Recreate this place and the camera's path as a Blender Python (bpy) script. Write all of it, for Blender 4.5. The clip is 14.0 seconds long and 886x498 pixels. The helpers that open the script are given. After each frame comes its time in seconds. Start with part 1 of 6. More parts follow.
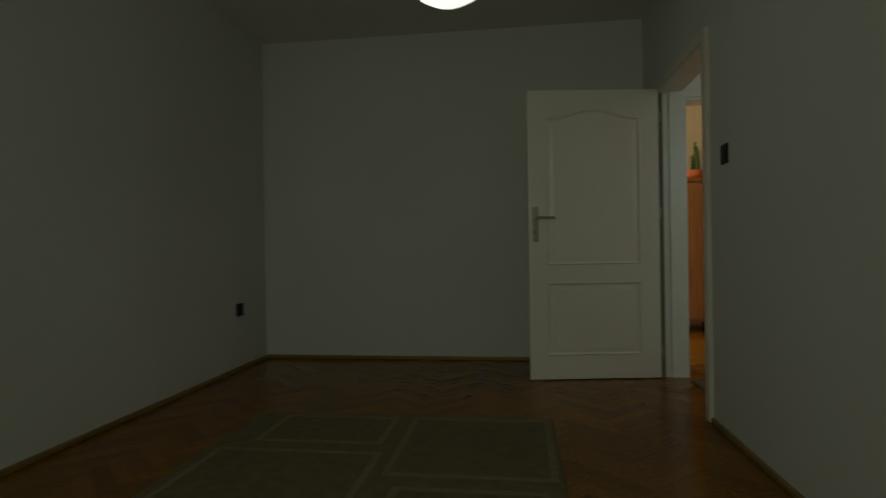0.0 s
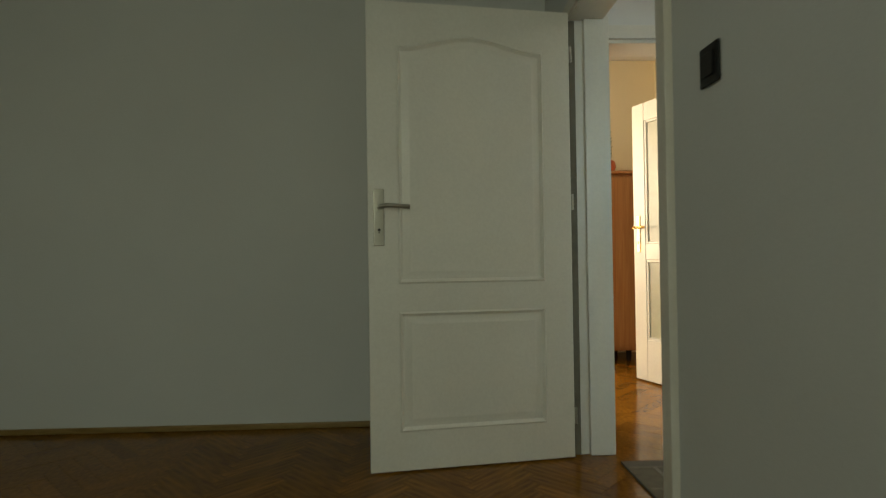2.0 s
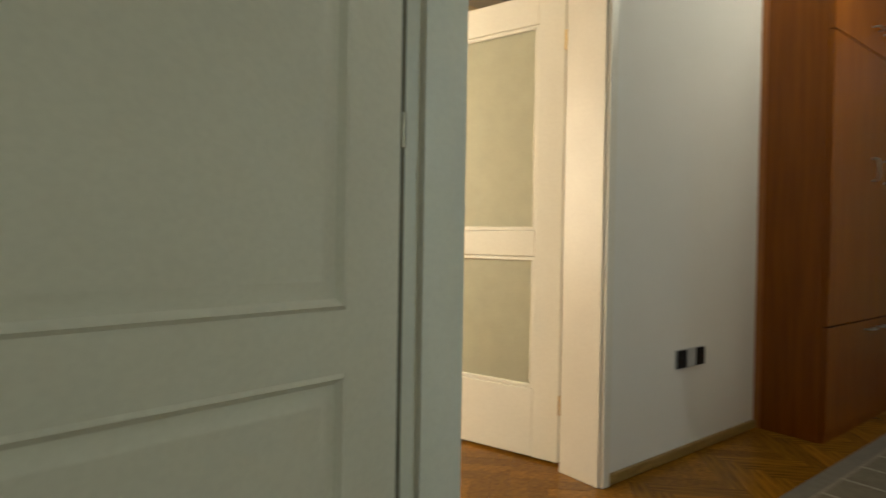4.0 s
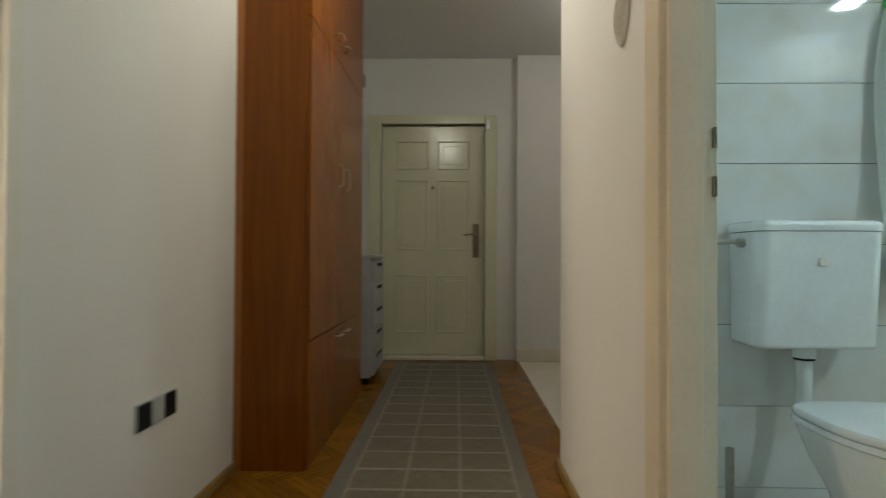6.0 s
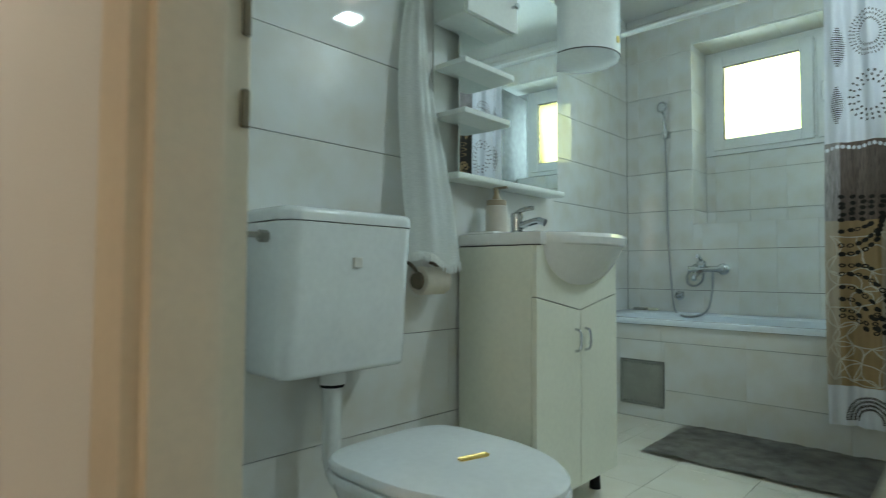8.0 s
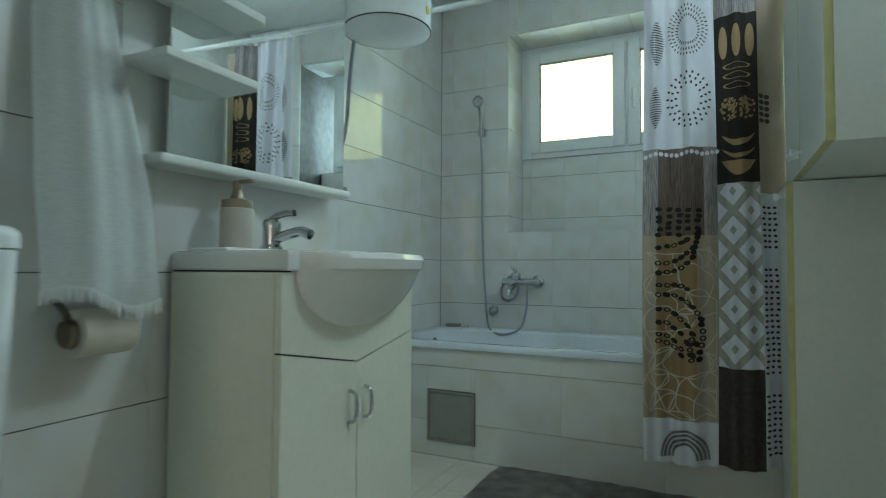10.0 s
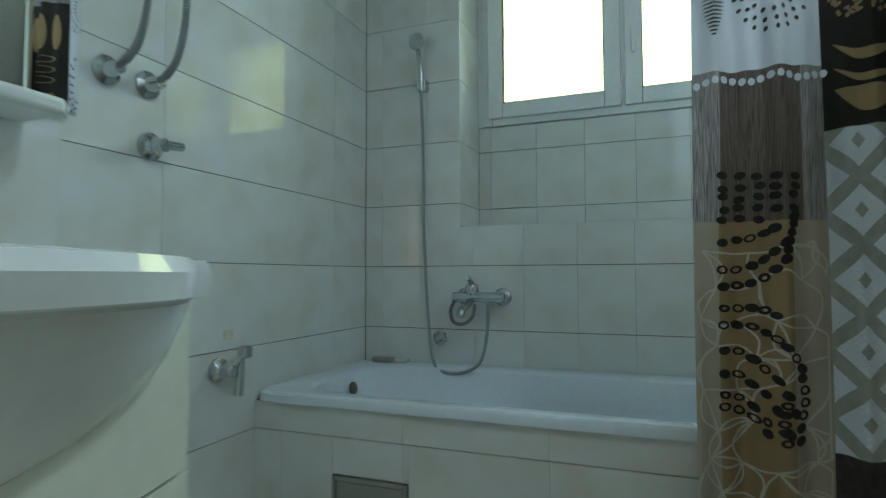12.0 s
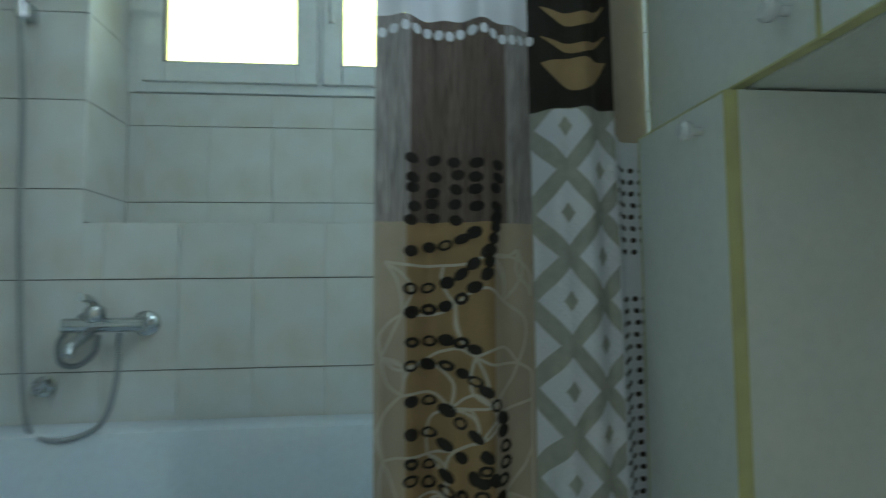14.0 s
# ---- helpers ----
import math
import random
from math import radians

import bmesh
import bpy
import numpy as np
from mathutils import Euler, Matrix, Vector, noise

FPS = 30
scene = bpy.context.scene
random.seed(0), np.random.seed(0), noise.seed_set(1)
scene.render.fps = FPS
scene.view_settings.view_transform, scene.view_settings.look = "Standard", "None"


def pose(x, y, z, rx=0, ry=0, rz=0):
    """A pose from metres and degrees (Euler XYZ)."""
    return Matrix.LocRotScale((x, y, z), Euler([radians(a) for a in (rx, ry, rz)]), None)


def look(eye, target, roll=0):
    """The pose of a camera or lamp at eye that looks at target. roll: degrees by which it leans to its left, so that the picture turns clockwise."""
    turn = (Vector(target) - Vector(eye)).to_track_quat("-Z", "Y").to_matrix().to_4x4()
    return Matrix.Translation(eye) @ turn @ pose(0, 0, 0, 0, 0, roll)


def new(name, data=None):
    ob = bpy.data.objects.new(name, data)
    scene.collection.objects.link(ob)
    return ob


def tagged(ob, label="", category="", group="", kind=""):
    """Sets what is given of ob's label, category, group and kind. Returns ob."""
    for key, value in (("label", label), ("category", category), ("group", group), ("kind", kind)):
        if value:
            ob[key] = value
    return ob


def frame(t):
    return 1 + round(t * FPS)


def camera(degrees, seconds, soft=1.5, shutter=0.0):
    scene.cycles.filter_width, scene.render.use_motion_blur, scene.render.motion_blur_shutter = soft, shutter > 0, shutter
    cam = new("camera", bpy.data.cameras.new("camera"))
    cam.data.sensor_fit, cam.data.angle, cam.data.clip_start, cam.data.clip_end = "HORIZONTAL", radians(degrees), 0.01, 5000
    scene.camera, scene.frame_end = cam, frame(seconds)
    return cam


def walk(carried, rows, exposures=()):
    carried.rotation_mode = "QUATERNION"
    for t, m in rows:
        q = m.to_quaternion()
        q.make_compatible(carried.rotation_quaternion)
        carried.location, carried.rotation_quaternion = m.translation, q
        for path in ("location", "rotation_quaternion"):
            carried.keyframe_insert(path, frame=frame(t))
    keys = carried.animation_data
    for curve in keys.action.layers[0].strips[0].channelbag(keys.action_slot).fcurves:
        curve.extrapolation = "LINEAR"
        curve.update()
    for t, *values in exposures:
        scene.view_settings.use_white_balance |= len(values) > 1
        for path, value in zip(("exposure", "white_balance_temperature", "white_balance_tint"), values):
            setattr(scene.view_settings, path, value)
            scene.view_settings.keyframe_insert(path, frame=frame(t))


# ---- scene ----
cam = camera(76.2, 14.0, soft=1.2, shutter=0.5)
PATH = [
    (0, (0.196, 0.734, 0.927), (-0.07, 2.717, 0.92), -0.9),
    (0.5, (0.223, 1.069, 0.923), (0.185, 3.069, 0.923), -0.7),
    (1, (0.327, 1.505, 0.927), (0.37, 3.505, 0.93), -0.8),
    (1.5, (0.424, 1.866, 0.896), (0.466, 3.866, 0.906), -0.6),
    (2, (0.489, 2.283, 0.905), (0.563, 4.282, 0.931), -0.8),
    (2.2, (0.505, 2.446, 0.889), (0.59, 4.444, 0.92), -0.8),
    (4.3, (0.564, 3.946, 0.93), (2.006, 5.332, 0.905), 0.9),
    (4.5, (0.619, 3.997, 0.936), (2.203, 5.218, 0.93), 0.5),
    (5, (0.72, 4.103, 0.936), (2.563, 4.88, 0.949), 0.2),
    (5.5, (0.905, 4.21, 0.906), (2.875, 4.557, 0.932), 0.4),
    (6, (1.173, 4.213, 0.905), (3.172, 4.258, 0.935), 0.3),
    (6.5, (1.406, 4.19, 0.893), (3.377, 3.85, 0.943), 0.9),
    (7, (1.602, 4.123, 0.901), (3.35, 3.154, 0.969), 0.8),
    (7.5, (1.699, 4.074, 0.89), (3.228, 2.787, 0.965), 0.5),
    (8, (1.797, 3.964, 0.878), (3.17, 2.511, 0.957), 0.3),
    (8.5, (1.886, 3.857, 0.879), (3.103, 2.273, 0.97), 0.0),
    (9, (1.971, 3.725, 0.893), (3.009, 2.017, 0.982), -0.1),
    (9.2, (1.977, 3.678, 0.91), (2.946, 1.931, 0.997), -0.6),
    (11.3, (2.166, 2.794, 0.993), (2.995, 0.976, 1.071), 0.1),
    (11.5, (2.217, 2.71, 0.983), (3.024, 0.883, 1.069), -0.3),
    (12, (2.319, 2.483, 0.983), (3.043, 0.621, 1.076), -0.2),
    (12.5, (2.368, 2.28, 0.969), (2.989, 0.382, 1.074), -0.2),
    (13, (2.334, 2.17, 0.991), (2.748, 0.216, 1.095), -0.3),
    (13.5, (2.286, 2.102, 0.985), (2.443, 0.113, 1.112), -0.2),
    (14, (2.239, 2.012, 1.0), (2.036, 0.026, 1.121), -0.6),
]
walk(cam, [(t, look(eye, target, roll)) for t, eye, target, roll in PATH],
     exposures=[(0, -1.22, 6850, 10), (0.5, -0.92, 6850, 10), (1.0, -0.55, 6850, 10), (1.5, -0.23, 6800, 10), (2.0, -0.05, 6750, 10), (4.3, 0.02, 6850, 10), (5.0, 0.12, 6750, 10),
                (5.6, 0.25, 6550, 10), (6.5, 0.15, 6500, 10), (7.5, 0.06, 6600, 10), (9.0, -0.22, 6500, 10), (11.5, -0.51, 6280, 10), (13.0, -0.55, 6230, 10), (14.0, -0.33, 6200, 10)])

# ---- world and large lights ----
world = bpy.data.worlds.new("world")
scene.world = world
world.use_nodes = True
wn = world.node_tree
sky = wn.nodes.new("ShaderNodeTexSky")
sky.sky_type = "NISHITA"
sky.sun_disc = False
sky.sun_elevation = radians(35)
sky.sun_rotation = radians(200)
wn.links.new(sky.outputs[0], wn.nodes["Background"].inputs[0])
wn.nodes["Background"].inputs[1].default_value = 0.05


def lamp(name, kind, m, power, color, size=0.3, size_y=None, spread=None):
    d = bpy.data.lights.new(name, kind)
    d.energy, d.color = power, color
    if kind == "AREA":
        d.size = size
        if size_y:
            d.shape, d.size_y = "RECTANGLE", size_y
        if spread:
            d.spread = radians(spread)
    elif kind == "POINT":
        d.shadow_soft_size = size
    elif kind == "SUN":
        d.angle = size
    ob = new(name, d)
    ob.matrix_world = m
    return ob


lamp("sun", "SUN", look((0, -8, 8), (0, 0, 2)), 0.8, (1, 0.96, 0.9), radians(10))
# daylight in the window openings; bedroom and living room ones are out of view
lamp("bathroom_daylight", "AREA", look((2.45, -0.14, 1.95), (1.93, 3, 1.5)), 44, (0.6, 0.9, 1.02), 1.34, 0.66, 122)
lamp("bedroom_daylight", "AREA", look((-0.4, -0.82, 1.5), (-0.4, 3, -0.4)), 18.5, (0.88, 1.0, 0.74), 1.6, 1.3, 140)
# living room opening is made up, set so its light reaches the hall wall
lamp("living_daylight", "AREA", look((-0.15, 7.49, 1.55), (0.5, 5, 1.3)), 95, (1.0, 0.84, 0.62), 1.5, 1.4)
# ceiling lamps; the alcove one is added to brighten that side
TOP_LAMP = 2.38
lamp("hall_lamp_light", "POINT", pose(3.45, 4.35, 2.42), 12.5, (0.97, 0.97, 0.82), 0.1)
lamp("alcove_fill_light", "POINT", pose(4.9, 3.0, 2.45), 4.6, (1.0, 0.95, 0.84), 0.1)
lamp("bathroom_lamp_light", "AREA", look((1.62, 1.95, TOP_LAMP), (1.62, 1.951, 0)), 11.5, (0.71, 0.94, 1.03), 0.12, 0.12)
lamp("bedroom_lamp_light", "POINT", pose(-0.08, 3.05, 2.03), 0.15, (0.9, 1.0, 0.85), 0.09)


# ---- materials ----
def material(name, color, rough=0.5, metal=0.0, vary=0.06, scale=6.0, bump=0.0, bump_scale=60.0, second=None, trans=0.0,
             emit=None, emit_strength=0.0, coat=0.0, rough_vary=0.0, spec=0.5, per_object=0.0, per_island=0.0):
    """A principled surface with grain at two scales and optional bump."""
    m = bpy.data.materials.new(name)
    m.use_nodes = True
    t = m.node_tree
    n, l = t.nodes, t.links
    b = n["Principled BSDF"]
    b.inputs["Roughness"].default_value = rough
    b.inputs["Metallic"].default_value = metal
    b.inputs["Specular IOR Level"].default_value = spec
    b.inputs["Transmission Weight"].default_value = trans
    b.inputs["Coat Weight"].default_value = coat
    b.inputs["Coat Roughness"].default_value = 0.08
    tc = n.new("ShaderNodeTexCoord")
    big = n.new("ShaderNodeTexNoise")
    big.inputs["Scale"].default_value = scale
    big.inputs["Detail"].default_value = 4
    l.new(tc.outputs["Object"], big.inputs["Vector"])
    fine = n.new("ShaderNodeTexNoise")
    fine.inputs["Scale"].default_value = bump_scale
    fine.inputs["Detail"].default_value = 3
    l.new(tc.outputs["Object"], fine.inputs["Vector"])
    ramp = n.new("ShaderNodeMapRange")
    ramp.inputs["From Min"].default_value, ramp.inputs["From Max"].default_value = 0.3, 0.7
    ramp.inputs["To Min"].default_value, ramp.inputs["To Max"].default_value = 1 - vary, 1 + vary
    l.new(big.outputs["Fac"], ramp.inputs["Value"])
    mix = n.new("ShaderNodeMix")
    mix.data_type = "RGBA"
    mix.inputs["A"].default_value = (*color, 1)
    mix.inputs["B"].default_value = (*(second or [c * 0.85 for c in color]), 1)
    step = n.new("ShaderNodeMapRange")
    step.inputs["From Min"].default_value, step.inputs["From Max"].default_value = 0.35, 0.7
    l.new(fine.outputs["Fac"] if second is None else big.outputs["Fac"], step.inputs["Value"])
    step.inputs["To Max"].default_value = 0.3 if second is None else 1.0
    l.new(step.outputs["Result"], mix.inputs["Factor"])
    out = mix.outputs["Result"]
    hsv = n.new("ShaderNodeHueSaturation")
    l.new(out, hsv.inputs["Color"])
    value = ramp.outputs["Result"]
    if per_object or per_island:
        rnd = n.new("ShaderNodeMapRange")
        amount = per_object or per_island
        rnd.inputs["To Min"].default_value, rnd.inputs["To Max"].default_value = 1 - amount, 1 + amount
        if per_object:
            l.new(n.new("ShaderNodeObjectInfo").outputs["Random"], rnd.inputs["Value"])
        else:
            l.new(n.new("ShaderNodeNewGeometry").outputs["Random Per Island"], rnd.inputs["Value"])
        mul = n.new("ShaderNodeMath")
        mul.operation = "MULTIPLY"
        l.new(value, mul.inputs[0])
        l.new(rnd.outputs["Result"], mul.inputs[1])
        value = mul.outputs[0]
    l.new(value, hsv.inputs["Value"])
    l.new(hsv.outputs["Color"], b.inputs["Base Color"])
    if rough_vary:
        rr = n.new("ShaderNodeMapRange")
        rr.inputs["From Min"].default_value, rr.inputs["From Max"].default_value = 0.3, 0.7
        rr.inputs["To Min"].default_value, rr.inputs["To Max"].default_value = max(0.02, rough - rough_vary), rough + rough_vary
        l.new(big.outputs["Fac"], rr.inputs["Value"])
        l.new(rr.outputs["Result"], b.inputs["Roughness"])
    if bump:
        bp = n.new("ShaderNodeBump")
        bp.inputs["Strength"].default_value = bump
        bp.inputs["Distance"].default_value = 0.003
        l.new(fine.outputs["Fac"], bp.inputs["Height"])
        l.new(bp.outputs["Normal"], b.inputs["Normal"])
    if emit:
        b.inputs["Emission Color"].default_value = (*emit, 1)
        b.inputs["Emission Strength"].default_value = emit_strength
    return m


def wood_material(name, dark, light, rough, stretch=(1, 1, 1), scale=8.0, coat=0.0, per=None, amount=0.25, spec=0.5):
    """Grain stretched along one axis of the object's own space."""
    m = material(name, light, rough, vary=0.08, scale=3.0, coat=coat, spec=spec)
    t = m.node_tree
    n, l = t.nodes, t.links
    tc = n.new("ShaderNodeTexCoord")
    mp = n.new("ShaderNodeMapping")
    mp.inputs["Scale"].default_value = stretch
    l.new(tc.outputs["Object"], mp.inputs["Vector"])
    g = n.new("ShaderNodeTexNoise")
    g.inputs["Scale"].default_value = scale
    g.inputs["Detail"].default_value = 6
    g.inputs["Distortion"].default_value = 0.6
    l.new(mp.outputs[0], g.inputs["Vector"])
    cr = n.new("ShaderNodeValToRGB")
    cr.color_ramp.elements[0].position, cr.color_ramp.elements[0].color = 0.3, (*dark, 1)
    cr.color_ramp.elements[1].position, cr.color_ramp.elements[1].color = 0.72, (*light, 1)
    l.new(g.outputs["Fac"], cr.inputs[0])
    hsv = n.new("ShaderNodeHueSaturation")
    l.new(cr.outputs[0], hsv.inputs["Color"])
    if per:
        rnd = n.new("ShaderNodeMapRange")
        rnd.inputs["To Min"].default_value, rnd.inputs["To Max"].default_value = 1 - amount, 1 + amount
        if per == "object":
            l.new(n.new("ShaderNodeObjectInfo").outputs["Random"], rnd.inputs["Value"])
        else:
            l.new(n.new("ShaderNodeNewGeometry").outputs["Random Per Island"], rnd.inputs["Value"])
        l.new(rnd.outputs["Result"], hsv.inputs["Value"])
    l.new(hsv.outputs["Color"], n["Principled BSDF"].inputs["Base Color"])
    bp = n.new("ShaderNodeBump")
    bp.inputs["Strength"].default_value, bp.inputs["Distance"].default_value = 0.15, 0.002
    l.new(g.outputs["Fac"], bp.inputs["Height"])
    l.new(bp.outputs["Normal"], n["Principled BSDF"].inputs["Normal"])
    return m


WALL = material("wall_paint", (0.68, 0.69, 0.68), 0.75, vary=0.03, scale=1.4, bump=0.12, bump_scale=220)
WALL_HALL = material("hall_wall_paint", (0.74, 0.735, 0.71), 0.6, vary=0.03, scale=1.4, bump=0.12, bump_scale=220)
WALL_CREAM = material("cream_wall_paint", (0.86, 0.76, 0.54), 0.75, vary=0.04, scale=1.5, bump=0.12, bump_scale=220)
CEILING = material("ceiling_paint", (0.76, 0.755, 0.74), 0.85, vary=0.03, scale=1.0, bump=0.1, bump_scale=200)
DOOR_WHITE = material("door_lacquer", (0.82, 0.81, 0.75), 0.34, vary=0.03, scale=2.5, bump=0.04, bump_scale=90)
FRAME_WHITE = material("frame_lacquer", (0.72, 0.69, 0.62), 0.36, vary=0.05, scale=4, bump=0.05, bump_scale=80)
# the frame lacquer again, with warm light mixed into its colour
FRAME_WARM_LIT = material("warm_lit_frame_lacquer", (0.78, 0.69, 0.56), 0.36, vary=0.05, scale=4, bump=0.05, bump_scale=80)
DOOR_ENTRY = material("entry_door_lacquer", (0.66, 0.66, 0.49), 0.17, vary=0.03, scale=2.5, bump=0.03, bump_scale=90)
STEEL = material("brushed_steel", (0.44, 0.42, 0.37), 0.3, 1.0, vary=0.08, scale=30)
CHROME = material("chrome", (0.55, 0.57, 0.58), 0.1, 1.0, vary=0.04, scale=40)
BRASS = material("polished_brass", (0.75, 0.52, 0.18), 0.2, 1.0, vary=0.06, scale=40)
DARK_BRONZE = material("dark_bronze", (0.22, 0.18, 0.13), 0.35, 1.0, vary=0.1, scale=30)
BLACK = material("black_plastic", (0.008, 0.008, 0.009), 0.45, spec=0.2, vary=0.1, scale=30)
SEAL = material("dark_gasket", (0.06, 0.05, 0.045), 0.7, vary=0.1, scale=30)
# brown that stands in for the shadow between door leaf and jamb
JAMB_SHADE = material("painted_jamb_shade", (0.17, 0.155, 0.12), 0.7, vary=0.1, scale=30)
GREY_PLASTIC = material("silver_grey_plastic", (0.42, 0.43, 0.44), 0.4, vary=0.05, scale=20)
WHITE_PLASTIC = material("white_plastic", (0.8, 0.82, 0.81), 0.16, vary=0.03, scale=10)
PARQUET = wood_material("oak_parquet", (0.12, 0.05, 0.005), (0.31, 0.138, 0.014), 0.15, (1.5, 18, 6), 3.0, per="object", amount=0.2, spec=0.12)
PARQUET_JOINED = wood_material("oak_parquet_joined", (0.15, 0.062, 0.006), (0.27, 0.118, 0.013), 0.15, (9, 9, 9), 6.0, per="island", amount=0.2, spec=0.12)
PARQUET_BASE = material("parquet_joint", (0.05, 0.022, 0.008), 0.7)
SKIRTING = wood_material("skirting_oak", (0.2, 0.125, 0.035), (0.32, 0.21, 0.07), 0.4, (2, 2, 12), 4.0)
WARDROBE = wood_material("wardrobe_cherry", (0.2, 0.055, 0.004), (0.27, 0.08, 0.006), 0.24, (14, 14, 0.6), 3.0, spec=0.25)
WARDROBE_EDGE = wood_material("wardrobe_edge", (0.34, 0.11, 0.02), (0.42, 0.15, 0.03), 0.36, (14, 14, 0.6), 3.0)
CABINET_WOOD = wood_material("walnut_veneer", (0.36, 0.15, 0.05), (0.5, 0.25, 0.095), 0.4, (12, 12, 0.7), 3.0)
TILE = material("marbled_wall_tile", (0.77, 0.78, 0.77), 0.03, vary=0.09, scale=6.5, second=(0.6, 0.577, 0.518), spec=0.6, per_object=0.025, bump=0.006, bump_scale=30, rough_vary=0.01)
TILE_FLOOR = material("marbled_floor_tile", (0.74, 0.71, 0.62), 0.22, vary=0.05, scale=6, second=(0.62, 0.58, 0.48), per_object=0.02, bump=0.02, bump_scale=40, rough_vary=0.06)
GROUT = material("grout", (0.13, 0.125, 0.11), 0.9, vary=0.2, scale=20, bump=0.3, bump_scale=300)
CERAMIC = material("white_ceramic", (0.8, 0.81, 0.79), 0.09, vary=0.02, scale=5)
ENAMEL = material("bath_enamel", (0.74, 0.8, 0.86), 0.12, vary=0.02, scale=4)
LID_PLASTIC = material("seat_plastic", (0.8, 0.82, 0.83), 0.16, vary=0.02, scale=6)
VANITY = material("vanity_lacquer", (0.77, 0.78, 0.66), 0.2, vary=0.02, scale=5)
CAB_WHITE = material("white_laminate", (0.75, 0.78, 0.74), 0.3, vary=0.02, scale=3)
YELLOW_EDGE = material("yellow_edging", (0.6, 0.58, 0.28), 0.4, vary=0.08, scale=30)
PVC = material("window_pvc", (0.78, 0.8, 0.8), 0.25, vary=0.02, scale=6)
MIRROR = material("mirror_glass", (0.86, 0.9, 0.9), 0.01, 1.0, vary=0.0)
# glass colour dims the lamp behind it and holds the daylight's yellow cast
GLASS = material("daylight_tinted_pane", (0.25, 0.2, 0.06), 0.25, trans=1.0, vary=0.0)
DOOR_GLASS = material("ornament_door_glass", (0.8, 0.82, 0.68), 0.32, trans=0.55, vary=0.05, scale=12, bump=0.25, bump_scale=120)
TOWEL = wood_material("white_terry", (0.8, 0.82, 0.79), (0.92, 0.94, 0.91), 0.95, (14, 14, 80), 5.0, spec=0.1)
PAPER = material("toilet_paper", (0.66, 0.6, 0.5), 0.95, vary=0.05, scale=40, bump=0.15, bump_scale=200)
MAT = material("grey_bath_mat", (0.35, 0.325, 0.29), 0.95, vary=0.3, scale=14, bump=1.0, bump_scale=260)
RUG_HALL = material("grey_brown_runner", (0.16, 0.14, 0.102), 0.95, vary=0.12, scale=25, bump=0.8, bump_scale=380)
RUG_EDGE = material("runner_border", (0.16, 0.145, 0.12), 0.95, vary=0.1, scale=25, bump=0.8, bump_scale=380)
RUG_LINE = material("runner_pale_line", (0.29, 0.275, 0.225), 0.95, vary=0.15, scale=60, bump=0.6, bump_scale=380)
RUG_LONG = material("runner_faint_line", (0.225, 0.205, 0.165), 0.95, vary=0.15, scale=60, bump=0.6, bump_scale=380)
RUG_BED = material("olive_rug", (0.16, 0.13, 0.065), 0.95, vary=0.15, scale=20, bump=0.8, bump_scale=300)
RUG_BED_LINE = material("rug_pale_line", (0.22, 0.19, 0.1), 0.95, vary=0.15, scale=40, bump=0.6, bump_scale=300)
HATCH = material("grey_hatch_metal", (0.33, 0.33, 0.3), 0.35, 0.4, vary=0.08, scale=10)
SOAP = material("beige_ceramic", (0.53, 0.5, 0.44), 0.4, vary=0.04, scale=20)
SOAP_TOP = material("bronze_pump", (0.36, 0.3, 0.22), 0.35, 0.6, vary=0.05, scale=20)
POT = material("orange_pot", (0.72, 0.17, 0.05), 0.4, vary=0.06, scale=12)
LEAF = material("cactus_green", (0.06, 0.13, 0.03), 0.5, vary=0.25, scale=30)
GREEN = material("green_plastic", (0.1, 0.6, 0.1), 0.4, vary=0.05, scale=20)
GOLD = material("gold_label", (0.75, 0.55, 0.15), 0.35, 0.3, vary=0.1, scale=60)
CLOTH_WHITE = material("curtain_white", (0.76, 0.78, 0.84), 0.8, vary=0.03, scale=8, bump=0.25, bump_scale=500)
CLOTH_BROWN = wood_material("curtain_brown_weave", (0.07, 0.046, 0.036), (0.23, 0.175, 0.15), 0.85, (26, 26, 1.2), 16.0)
CLOTH_GREY = wood_material("curtain_grey_weave", (0.14, 0.12, 0.12), (0.5, 0.46, 0.45), 0.85, (26, 26, 1.2), 16.0)
CLOTH_TAN = material("curtain_tan", (0.36, 0.24, 0.12), 0.8, vary=0.08, scale=12, bump=0.25, bump_scale=500)
CLOTH_BEIGE = material("curtain_beige", (0.46, 0.38, 0.29), 0.8, vary=0.08, scale=12, bump=0.25, bump_scale=500)
CLOTH_PALE = material("curtain_pale_vein", (0.6, 0.55, 0.46), 0.8, vary=0.06, scale=10, bump=0.2, bump_scale=500)
CLOTH_DARK = material("curtain_dark_brown", (0.02, 0.015, 0.01), 0.8, vary=0.2, scale=20, bump=0.25, bump_scale=500)
CLOTH_SLATE = material("curtain_dark_weave", (0.06, 0.045, 0.042), 0.8, vary=0.3, scale=70, bump=0.3, bump_scale=500)
CLOTH_SAGE = material("curtain_sage", (0.4, 0.4, 0.36), 0.8, vary=0.12, scale=50, bump=0.25, bump_scale=500)
LAMP_GLASS = material("opal_lamp_glass", (0.85, 0.95, 1.0), 0.3, emit=(0.9, 1.0, 0.92), emit_strength=2.5)
LAMP_GLASS_WARM = material("opal_lamp_glass_warm", (0.9, 0.88, 0.8), 0.3, emit=(1, 0.93, 0.8), emit_strength=4)
HOSE = material("ribbed_hose_steel", (0.36, 0.375, 0.39), 0.36, 0.6, vary=0.05, scale=30)
